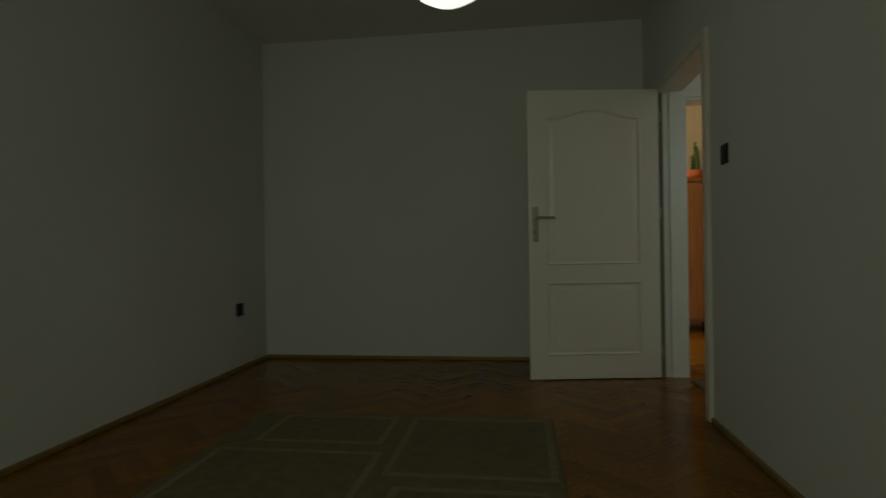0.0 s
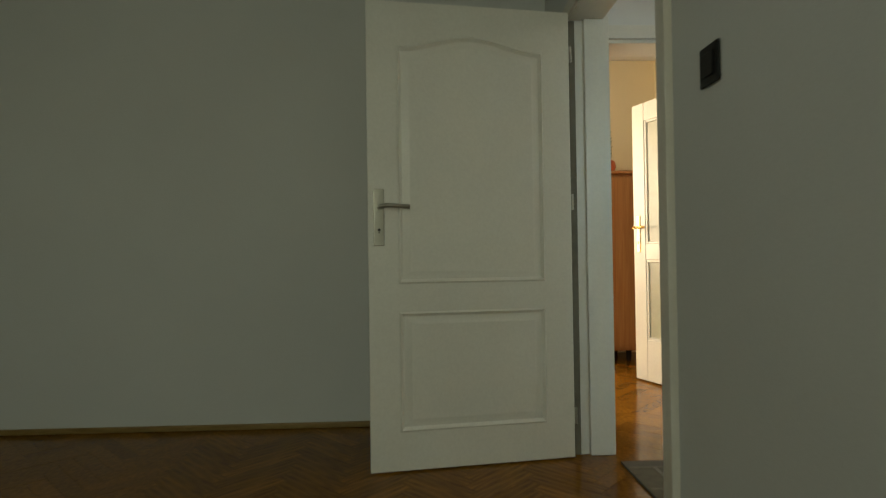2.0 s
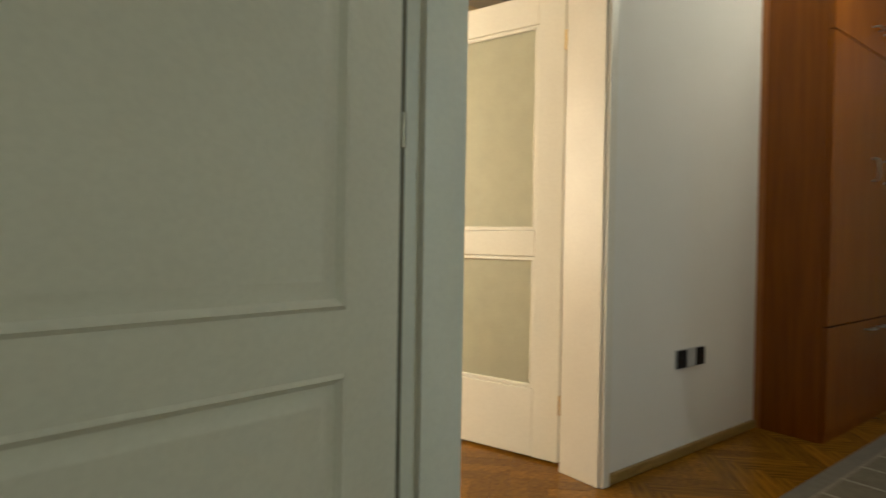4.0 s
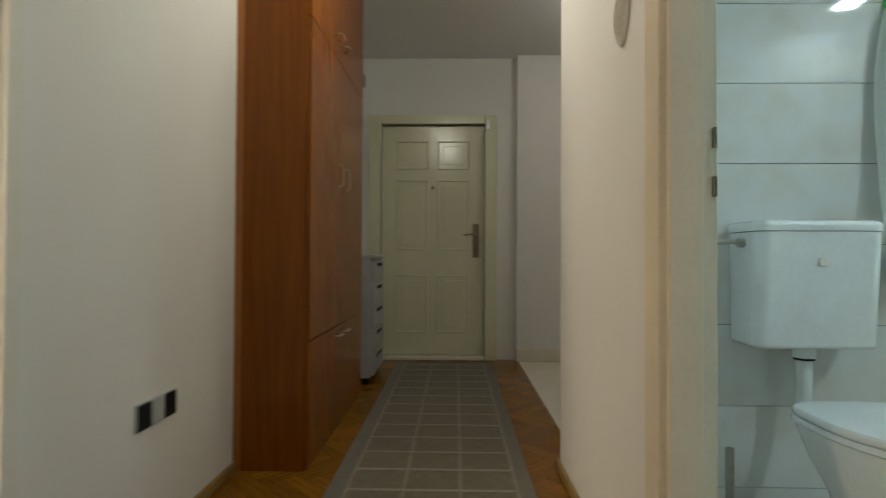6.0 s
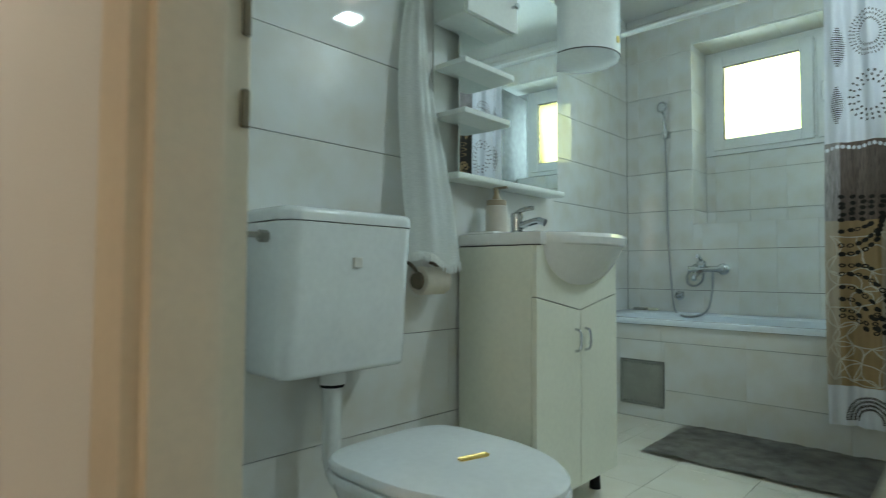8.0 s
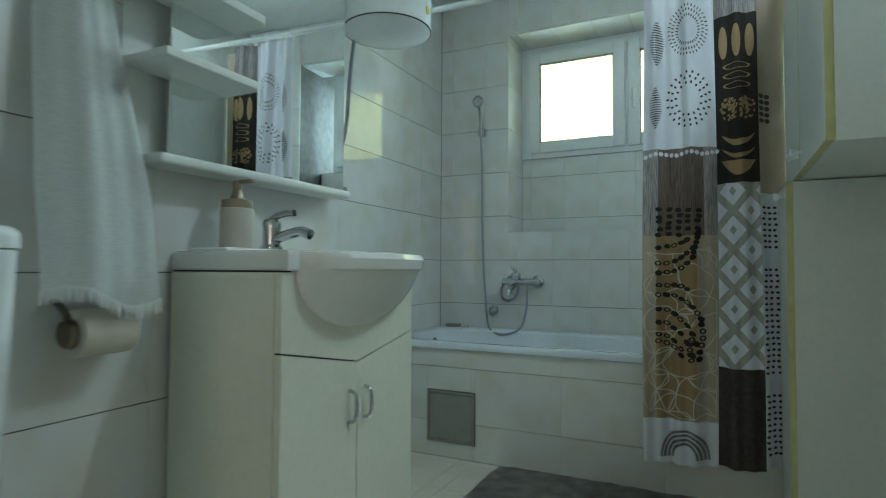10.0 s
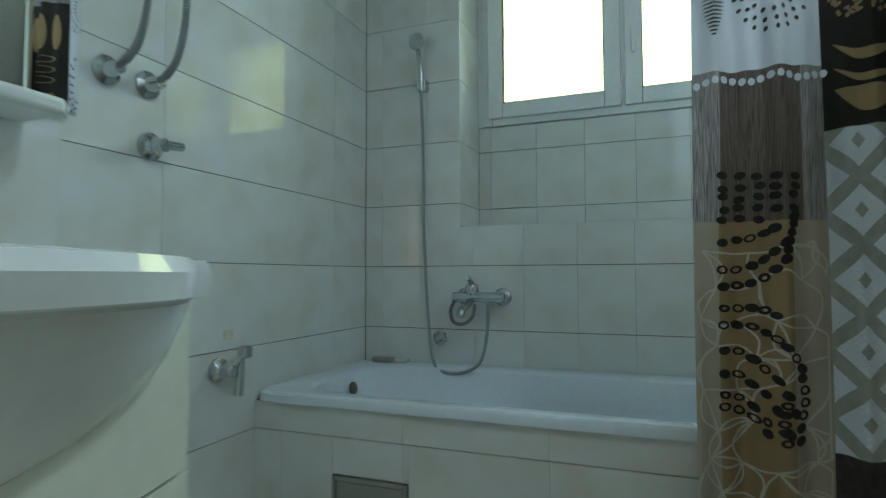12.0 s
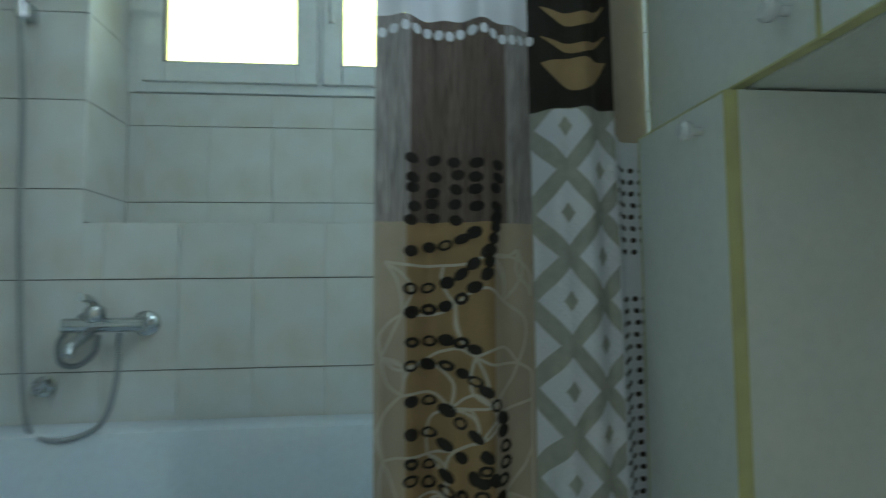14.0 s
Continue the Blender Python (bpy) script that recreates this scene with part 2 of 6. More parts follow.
# near-black colour in place of shade inside slots, seams, gaps and grips
SHADOW_GAP = material("shadow_gap", (0.02, 0.018, 0.015), 0.9)


# ---- mesh helpers ----
def box(bm, x0, y0, z0, x1, y1, z1, bevel=0.0, seg=1, m=None):
    r = bmesh.ops.create_cube(bm, size=1.0)
    vs = r["verts"]
    bmesh.ops.scale(bm, vec=(abs(x1 - x0), abs(y1 - y0), abs(z1 - z0)), verts=vs)
    bmesh.ops.translate(bm, vec=((x0 + x1) / 2, (y0 + y1) / 2, (z0 + z1) / 2), verts=vs)
    if bevel:
        es = list({e for v in vs for e in v.link_edges})
        r2 = bmesh.ops.bevel(bm, geom=es, offset=bevel, segments=seg, affect="EDGES", profile=0.5)
        vs = list({v for f in r2["faces"] for v in f.verts} | {v for v in vs if v.is_valid})
    if m is not None:
        bmesh.ops.transform(bm, matrix=m, verts=vs)
    return vs


def cone(bm, p0, p1, r0, r1=None, seg=16):
    p0, p1 = Vector(p0), Vector(p1)
    r1 = r0 if r1 is None else r1
    d = p1 - p0
    m = Matrix.Translation((p0 + p1) / 2) @ d.to_track_quat("Z", "Y").to_matrix().to_4x4()
    return bmesh.ops.create_cone(bm, cap_ends=True, segments=seg, radius1=r0, radius2=r1, depth=d.length, matrix=m)["verts"]


def lathe(bm, profile, at=(0, 0, 0), seg=28, sx=1.0, sy=1.0, m=None):
    """Turns (radius, height) pairs about z."""
    rings = []
    for r, z in profile:
        rings.append([bm.verts.new((at[0] + sx * r * math.cos(2 * math.pi * i / seg), at[1] + sy * r * math.sin(2 * math.pi * i / seg), at[2] + z)) for i in range(seg)])
    for a, b in zip(rings, rings[1:]):
        for i in range(seg):
            bm.faces.new((a[i], a[(i + 1) % seg], b[(i + 1) % seg], b[i]))
    bm.faces.new(list(reversed(rings[0])))
    bm.faces.new(rings[-1])
    if m is not None:
        bmesh.ops.transform(bm, matrix=m, verts=[v for r in rings for v in r])
    return rings


def smooth_path(points, steps=6):
    """Catmull-Rom through the points."""
    p = [Vector(q) for q in points]
    p = [2 * p[0] - p[1], *p, 2 * p[-1] - p[-2]]
    out = []
    for a, b, c, d in zip(p, p[1:], p[2:], p[3:]):
        for i in range(steps):
            t = i / steps
            out.append(0.5 * ((2 * b) + (c - a) * t + (2 * a - 5 * b + 4 * c - d) * t * t + (3 * b - a - 3 * c + d) * t ** 3))
    return out + [p[-2]]


def tube(bm, points, r, seg=8, rib=0.0):
    """A round pipe along the points; rib: how far every second ring stands in."""
    rings = []
    side = None
    for i, p in enumerate(points):
        d = (points[min(i + 1, len(points) - 1)] - points[max(i - 1, 0)]).normalized()
        if side is None:
            side = d.orthogonal().normalized()
        side = (side - d * side.dot(d)).normalized()
        up = d.cross(side)
        rr = r - (rib if i % 2 else 0)
        rings.append([bm.verts.new(p + rr * (math.cos(2 * math.pi * k / seg) * side + math.sin(2 * math.pi * k / seg) * up)) for k in range(seg)])
    for a, b in zip(rings, rings[1:]):
        for k in range(seg):
            bm.faces.new((a[k], a[(k + 1) % seg], b[(k + 1) % seg], b[k]))
    bm.faces.new(list(reversed(rings[0])))
    bm.faces.new(rings[-1])


def grid(bm, fn, nu, nv, close=False):
    """A sheet of fn(i / nu, j / nv)."""
    vs = [[bm.verts.new(fn(i / nu, j / nv)) for j in range(nv + 1)] for i in range(nu + 1)]
    fs = []
    for i in range(nu):
        for j in range(nv):
            fs.append(bm.faces.new((vs[i][j], vs[i + 1][j], vs[i + 1][j + 1], vs[i][j + 1])))
    return fs


def finish(name, bm, mat, smooth=False):
    bmesh.ops.recalc_face_normals(bm, faces=bm.faces)
    me = bpy.data.meshes.new(name)
    bm.to_mesh(me)
    bm.free()
    for one in mat if isinstance(mat, (list, tuple)) else [mat]:
        me.materials.append(one)
    if smooth:
        me.polygons.foreach_set("use_smooth", [True] * len(me.polygons))
        me.set_sharp_from_angle(angle=radians(38))
    return me


def root(name, at, label, category, group="", rz=0, kind=""):
    ob = new(name)
    ob.matrix_world = pose(*at, 0, 0, rz)
    ob.empty_display_size = 0.1
    return tagged(ob, label, category, group, kind)


def part(name, bm, mat, parent, label="", smooth=True, local=False):
    """One mesh under a thing or a part. Its mesh is given in world coordinates, or with local in the thing's own."""
    top = parent
    while top.parent:
        top = top.parent
    if not local:
        bmesh.ops.transform(bm, matrix=top.matrix_basis.inverted(), verts=bm.verts)
    ob = new(name, finish(name, bm, mat, smooth))
    ob.parent = parent
    if smooth and len(ob.data.polygons) < 1500:
        wn_mod = ob.modifiers.new("even_normals", "WEIGHTED_NORMAL")
        wn_mod.keep_sharp = True
    if label:
        tagged(ob, label)
    return ob


def solid(name, bm, mat, label, category, kind="structure", smooth=False, group=""):
    return tagged(new(name, finish(name, bm, mat, smooth)), label, category, group, kind)


def wall(name, boxes, mat, label, category="wall"):
    bm = bmesh.new()
    for b in boxes:
        box(bm, *b)
    return solid(name, bm, mat, label, category)


# ---- large structure ----
# bedroom x -1.96..1.18, hall x 1.31..6.22 and y 3.76..5.15, bathroom x 1.31..3.49 and y 0.375..3.66
TOP = 2.69
BF = 0.118         # bathroom floor level
wall("wall_bedroom_left", [(-2.1, -0.9, 0, -1.96, 5.34, TOP)], WALL, "plain painted bedroom wall, pale blue-grey")
wall("wall_bedroom_back", [(-2.1, 5.34, 0, 1.31, 5.47, TOP)], WALL, "plain painted bedroom end wall, pale blue-grey")
wall("wall_bedroom_door", [(1.18, -0.7, 0, 1.31, 3.80, TOP), (1.18, 3.80, 2.03, 1.31, 4.89, TOP), (1.18, 4.89, 0, 1.31, 5.34, TOP)], WALL,
     "plain painted bedroom wall with a doorway")
wall("wall_bedroom_window", [(-1.96, -0.9, 0, 1.31, -0.7, 0.85), (-1.96, -0.9, 2.15, 1.31, -0.7, TOP), (-1.96, -0.9, 0.85, -1.2, -0.7, 2.15), (0.4, -0.9, 0.85, 1.31, -0.7, 2.15)],
     WALL, "painted bedroom wall with a window opening")
wall("ceiling_bedroom", [(-2.1, -0.9, TOP, 1.31, 5.47, TOP + 0.12)], CEILING, "plain white painted bedroom ceiling", "ceiling")
wall("wall_hall_left", [(1.31, 5.35, 0, 1.36, 5.47, TOP), (1.36, 5.15, 2.05, 2.335, 5.35, TOP), (2.335, 5.15, 0, 6.4, 5.35, TOP), (1.31, 5.15, 0, 1.36, 5.35, TOP)], WALL_HALL,
     "plain white painted hall wall beside the glazed door")
wall("wall_hall_bathroom", [(1.31, 3.66, 0, 1.45, 3.76, TOP), (1.45, 3.66, 2.2, 2.43, 3.76, TOP), (2.43, 3.66, 0, 3.62, 3.76, TOP)], WALL_HALL,
     "white painted hall wall with the bathroom doorway")
# the last box, unseen behind the door, keeps sky out of its gaps
wall("wall_entry", [(6.22, 2.2, 0, 6.4, 3.9, TOP), (6.22, 3.9, 2.14, 6.4, 4.94, TOP), (6.22, 4.94, 0, 6.4, 5.15, TOP), (6.3, 3.9, 0, 6.4, 4.94, 2.14)], WALL_HALL,
     "white painted hall end wall around the entry door")
wall("wall_alcove", [(3.62, 2.2, 0, 6.22, 2.32, TOP), (6.14, 2.32, 0, 6.22, 3.68, TOP)], WALL_HALL, "white painted wall of the tiled alcove")
wall("ceiling_hall", [(1.31, 2.2, TOP, 6.4, 5.35, TOP + 0.12)], CEILING, "plain white painted hall ceiling", "ceiling")
# living room
wall("wall_living_far", [(-1.2, 7.42, 0, 4.6, 7.55, 0.85), (-1.2, 7.42, 2.25, 4.6, 7.55, TOP), (-1.2, 7.42, 0.85, -0.95, 7.55, 2.25), (0.65, 7.42, 0.85, 4.6, 7.55, 2.25), (2.66, 7.12, 0, 4.6, 7.42, TOP)], WALL_CREAM, "warm cream painted living room wall with an added, unseen window opening")
wall("wall_living_right", [(4.5, 5.35, 0, 4.62, 7.12, TOP)], WALL_CREAM, "warm cream painted living room side wall")
wall("wall_living_left", [(-1.2, 5.47, 0, -1.06, 7.42, TOP)], WALL_CREAM, "plain cream painted living room side wall")
wall("ceiling_living", [(-1.2, 5.47, TOP, 1.31, 7.55, TOP + 0.12), (1.31, 5.35, TOP, 4.62, 7.55, TOP + 0.12)], CEILING, "plain white living room ceiling", "ceiling")
# bathroom shell, behind its tiles
wall("wall_bathroom_toilet", [(3.058, 1.988, 0, 3.62, 3.66, TOP)], GROUT, "pale marbled tile wall behind the toilet and washbasin")
wall("wall_bathroom_side", [(3.498, 0.1, 0, 3.62, 1.988, TOP)], GROUT, "pale marbled tile wall beside the bathtub")
wall("wall_bathroom_window", [(1.31, -0.05, 0, 3.498, 0.367, 1.17), (1.31, -0.05, 2.312, 3.498, 0.367, TOP), (3.073, -0.05, 1.17, 3.498, 0.367, 2.312), (1.31, -0.05, 1.17, 1.75, 0.367, 2.312)],
     GROUT, "pale marbled tile wall with a deep window niche")
wall("wall_bathroom_west", [(1.31, 0.367, 0, 1.332, 3.66, TOP)], TILE, "pale tiled bathroom wall behind the white cabinet")
wall("ceiling_bathroom", [(1.31, -0.05, TOP - 0.12, 3.62, 3.66, TOP)], CEILING, "plain pale bathroom ceiling", "ceiling")
# floors
wall("floor_bedroom", [(-2.1, -0.9, -0.12, 1.31, 5.47, -0.012)], PARQUET_BASE, "herringbone oak parquet floor, glossy and worn", "floor")
wall("floor_hall", [(1.31, 3.66, -0.12, 6.4, 5.47, -0.012), (-1.2, 5.47, -0.12, 4.62, 7.55, -0.012)], PARQUET_BASE, "herringbone oak parquet floor in warm brown", "floor")
wall("floor_alcove", [(3.62, 2.2, -0.12, 6.4, 3.66, -0.008)], GROUT, "pale square floor tiles beside the parquet", "floor")
wall("floor_bathroom", [(1.31, 0.375, -0.1, 3.6, 3.66, BF - 0.008)], GROUT, "pale marbled tile floor of the bathroom", "floor")


# ---- doors and windows ----
def door_frame(name, label, cuts, mat=FRAME_WHITE):
    """A lining with casings: boxes of one frame, each a part."""
    f = root(name, cuts[0][1][:3], label, "door frame", kind="structure")
    for what, b in cuts:
        bm = bmesh.new()
        box(bm, *b, bevel=0.004, seg=2)
        part(what, bm, mat, f)
    return f


def panel_face(bm, w, h, y, fields, depth, inset):
    """A flat face in the plane y with raised-and-fielded panels let into it. fields: (x0, z0, x1, z1, arch)."""
    sgn = 1 if depth > 0 else -1
    for x0, z0, x1, z1, arch in fields:
        n = 14
        def loop(k, dy, drop=0.0):
            pts = [(x0 + k, z0 + k), (x1 - k, z0 + k)]
            for i in range(n + 1):
                u = i / n
                x = x1 - k + (x0 - x1 + 2 * k) * u
                pts.append((x, z1 - k + arch * math.sin(math.pi * u) ** 2))
            return [bm.verts.new((px, y + dy, pz)) for px, pz in pts]
        loops = [loop(0, 0.0), loop(0.008, sgn * 0.006), loop(0.02, -sgn * 0.007), loop(0.034, -sgn * 0.006), loop(0.05, sgn * 0.0005), loop(0.056, sgn * 0.001)]
        for a, b in zip(loops, loops[1:]):
            for i in range(len(a)):
                bm.faces.new((a[i], a[(i + 1) % len(a)], b[(i + 1) % len(b)], b[i]))
        bm.faces.new(loops[-1])


def lever(door, x, z, y, reach, mat, plate_h=0.24, plate_w=0.035, side=-1):
    """A long plate with a lever handle and a keyhole, on the face y of a leaf, pointing along +x by reach."""
    bm = bmesh.new()
    box(bm, x - plate_w / 2, y, z - plate_h * 0.68, x + plate_w / 2, y + side * 0.007, z + plate_h * 0.32, bevel=0.003, seg=2)
    plate = part("handle_plate", bm, mat, door, "metal handle plate", local=True)
    bm = bmesh.new()
    cone(bm, (x, y, z), (x, y + side * 0.045, z), 0.009)
    tube(bm, smooth_path([(x, y + side * 0.04, z), (x + reach * 0.3, y + side * 0.05, z + 0.003), (x + reach * 0.75, y + side * 0.05, z), (x + reach, y + side * 0.046, z - 0.002)]), 0.009, 10)
    part("handle_lever", bm, mat, plate, "metal lever handle", local=True)
    bm = bmesh.new()
    cone(bm, (x, y + side * 0.006, z - plate_h * 0.4), (x, y + side * 0.009, z - plate_h * 0.4), 0.006)
    box(bm, x - 0.002, y + side * 0.006, z - plate_h * 0.46, x + 0.002, y + side * 0.009, z - plate_h * 0.4)
    part("keyhole", bm, BLACK, plate, "dark keyhole", local=True)


def bedroom_door():
    d = root("door_bedroom", (1.155, 4.784, 0), "white panelled interior door standing open into the bedroom", "door", rz=188.2, kind="structure")
    # local x runs from the hinges to the free edge; the seen face looks along +y
    bm = bmesh.new()
    W, H = 0.9, 1.988
    fields = [(0.125, 0.168, W - 0.125, 0.673, 0.0), (0.125, 0.79, W - 0.125, 1.8, 0.055)]
    box(bm, 0, -0.034, 0.008, W, -0.002, H, bevel=0.003)
    part("leaf", bm, DOOR_WHITE, d, local=True)
    bm = bmesh.new()
    # stiles and rails of the seen face
    for b in [(0, 0.008, 0.125, H), (W - 0.125, 0.008, W, H), (0.125, 0.008, W - 0.125, 0.168), (0.125, 0.673, W - 0.125, 0.79)]:
        box(bm, b[0], -0.003, b[1], b[2], 0.006, b[3])
    n = 14
    lo = [bm.verts.new((0.125 + (W - 0.25) * i / n, 0.006, 1.8 + 0.055 * math.sin(math.pi * i / n) ** 2)) for i in range(n + 1)]
    hi = [bm.verts.new((0.125 + (W - 0.25) * i / n, 0.006, H)) for i in range(n + 1)]
    for i in range(n):
        bm.faces.new((lo[i], lo[i + 1], hi[i + 1], hi[i]))
    part("rails", bm, DOOR_WHITE, d, local=True, smooth=False)
    for x0, z0, x1, z1, arch in fields:
        bm = bmesh.new()
        panel_face(bm, W, H, 0.005, [(x0, z0, x1, z1, arch)], 1, 0)
        part("panel", bm, DOOR_WHITE, d, "moulded door panel", local=True)
    lever(d, W - 0.045, 1.115, 0.006, -0.125, STEEL, plate_w=0.045, side=1)
    for z in (0.19, 1.14, 1.8):
        bm = bmesh.new()
        cone(bm, (-0.007, 0.006, z - 0.035), (-0.007, 0.006, z + 0.035), 0.0065, seg=12)
        part("hinge", bm, STEEL, d, "metal hinge", local=True)


door_frame("door_frame_bedroom", "white lacquered bedroom door frame", [
    ("jamb", (1.165, 4.826, 0, 1.35, 4.888, 2.03)), ("stop", (1.235, 4.806, 0, 1.35, 4.828, 1.985)), ("jamb", (1.165, 3.803, 0, 1.325, 3.862, 2.03)),
    ("head", (1.165, 3.864, 1.972, 1.325, 4.824, 2.03)), ("casing", (1.155, 3.793, 0, 1.18, 3.85, 2.04)), ("casing", (1.158, 4.842, 0, 1.18, 4.9, 2.04)),
    ("casing", (1.155, 3.852, 1.985, 1.18, 4.84, 2.04)), ("casing", (1.31, 4.845, 0, 1.357, 4.92, 2.05)), ("casing", (1.31, 3.77, 0, 1.332, 3.845, 2.05)), ("casing", (1.31, 3.847, 1.98, 1.332, 4.843, 2.05))])
bedroom_door()
# thin dark strip painted where the hinge-side rebate lies in shade
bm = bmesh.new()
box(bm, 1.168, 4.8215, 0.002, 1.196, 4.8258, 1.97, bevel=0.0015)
part("door_seal", bm, JAMB_SHADE, bpy.data.objects["door_frame_bedroom"], "dark strip painted as the shade in the jamb rebate")

door_frame("door_frame_living", "cream lacquered living room door frame", [
    ("jamb", (2.29, 5.145, 0, 2.333, 5.335, 2.05)), ("jamb", (1.362, 5.145, 0, 1.41, 5.36, 2.05)), ("head", (1.412, 5.145, 1.99, 2.288, 5.335, 2.048)),
    ("casing", (2.3, 5.13, 0, 2.345, 5.148, 2.08)), ("casing", (1.345, 5.13, 2.01, 2.298, 5.148, 2.08))])


def living_door():
    d = root("door_living", (2.352, 5.385, 0), "white glazed interior door standing open into the living room", "door", rz=108.3, kind="structure")
    W, H = 0.99, 1.97
    bm = bmesh.new()
    for b in [(0, 0.01, 0.12, H), (W - 0.12, 0.01, W, H)]:
        box(bm, b[0], -0.02, b[1], b[2], 0.02, b[3], bevel=0.004, seg=2)
    part("stile", bm, DOOR_WHITE, d, local=True)
    for z0, z1 in [(0.01, 0.3), (0.86, 0.97), (H - 0.13, H)]:
        bm = bmesh.new()
        box(bm, 0.12, -0.019, z0, W - 0.12, 0.019, z1, bevel=0.006, seg=2)
        part("rail", bm, DOOR_WHITE, d, local=True)
    for z0, z1 in [(0.3, 0.86), (0.97, H - 0.13)]:
        bm = bmesh.new()
        box(bm, 0.12, -0.004, z0, W - 0.12, 0.004, z1)
        part("pane", bm, DOOR_GLASS, d, "pale ornamental glass pane", local=True)
        bm = bmesh.new()
        for b in [(0.12, z0, 0.138, z1), (W - 0.138, z0, W - 0.12, z1), (0.138, z0, W - 0.138, z0 + 0.018), (0.138, z1 - 0.018, W - 0.138, z1)]:
            for s in (-1, 1):
                box(bm, b[0], s * 0.004, b[1], b[2], s * 0.014, b[3], bevel=0.003)
        part("glazing_bead", bm, DOOR_WHITE, d, local=True)
    lever(d, W - 0.055, 1.09, 0.02, -0.11, BRASS, 0.26, side=1)
    for z in (0.25, 1.75):
        bm = bmesh.new()
        cone(bm, (-0.006, 0.02, z - 0.04), (-0.006, 0.02, z + 0.04), 0.008, seg=12)
        part("hinge", bm, BRASS, d, "brass hinge", local=True)


living_door()

door_frame("door_frame_entry", "pale green-cream entry door frame", [
    ("jamb", (6.17, 4.882, 0, 6.24, 4.99, 2.17)), ("jamb", (6.17, 3.852, 0, 6.24, 3.957, 2.17)), ("head", (6.17, 3.959, 2.095, 6.24, 4.88, 2.17))], DOOR_ENTRY)


def entry_door():
    d = root("door_entry", (6.238, 4.88, 0.03), "closed pale green-cream panelled entry door", "door", rz=-90, kind="structure")
    W, H = 0.92, 2.055
    bm = bmesh.new()
    box(bm, 0.002, 0.0, 0.004, W - 0.002, 0.04, H, bevel=0.004)
    part("leaf", bm, DOOR_ENTRY, d, local=True)
    for x0, x1 in [(0.13, 0.42), (0.5, 0.79)]:
        for z0, z1 in [(0.2, 0.72), (0.94, 1.57), (1.66, 1.92)]:
            bm = bmesh.new()
            panel_face(bm, W, H, -0.001, [(x0, z0, x1, z1, 0.0)], -1, 0)
            part("panel", bm, DOOR_ENTRY, d, "pressed door panel", local=True)
    lever(d, W - 0.075, 1.08, -0.002, -0.11, DARK_BRONZE, 0.3, 0.055, side=-1)
    bm = bmesh.new()
    cone(bm, (0.46, 0.0, 1.5), (0.46, -0.012, 1.5), 0.016, seg=14)
    part("peephole", bm, DARK_BRONZE, d, "dark round peephole", local=True)


entry_door()
bm = bmesh.new()
box(bm, 6.16, 3.96, 0.0, 6.295, 4.88, 0.028, bevel=0.004)
solid("threshold", bm, FRAME_WHITE, "white painted entry door threshold", "threshold")

door_frame("door_frame_bathroom", "pale lacquered bathroom door frame", [
    ("jamb", (2.394, 3.652, 0, 2.428, 3.7, 2.2)), ("stop", (2.348, 3.702, 0, 2.428, 3.772, 2.2)), ("jamb", (1.452, 3.652, 0, 1.52, 3.772, 2.2)), ("head", (1.522, 3.652, 2.14, 2.35, 3.772, 2.2)),
    ("casing", (2.365, 3.76, 0, 2.45, 3.79, 2.24)), ("casing", (1.43, 3.76, 0, 1.5, 3.79, 2.24)), ("casing", (1.502, 3.76, 2.16, 2.363, 3.79, 2.24))], FRAME_WARM_LIT)
for z in (1.06, 1.165):
    bm = bmesh.new()
    box(bm, 2.388, 3.655, z - 0.022, 2.395, 3.665, z + 0.022, bevel=0.002)
    solid("strike_plate", bm, DARK_BRONZE, "small dark strike plate on the door jamb", "strike plate", kind="", group="strike plates")


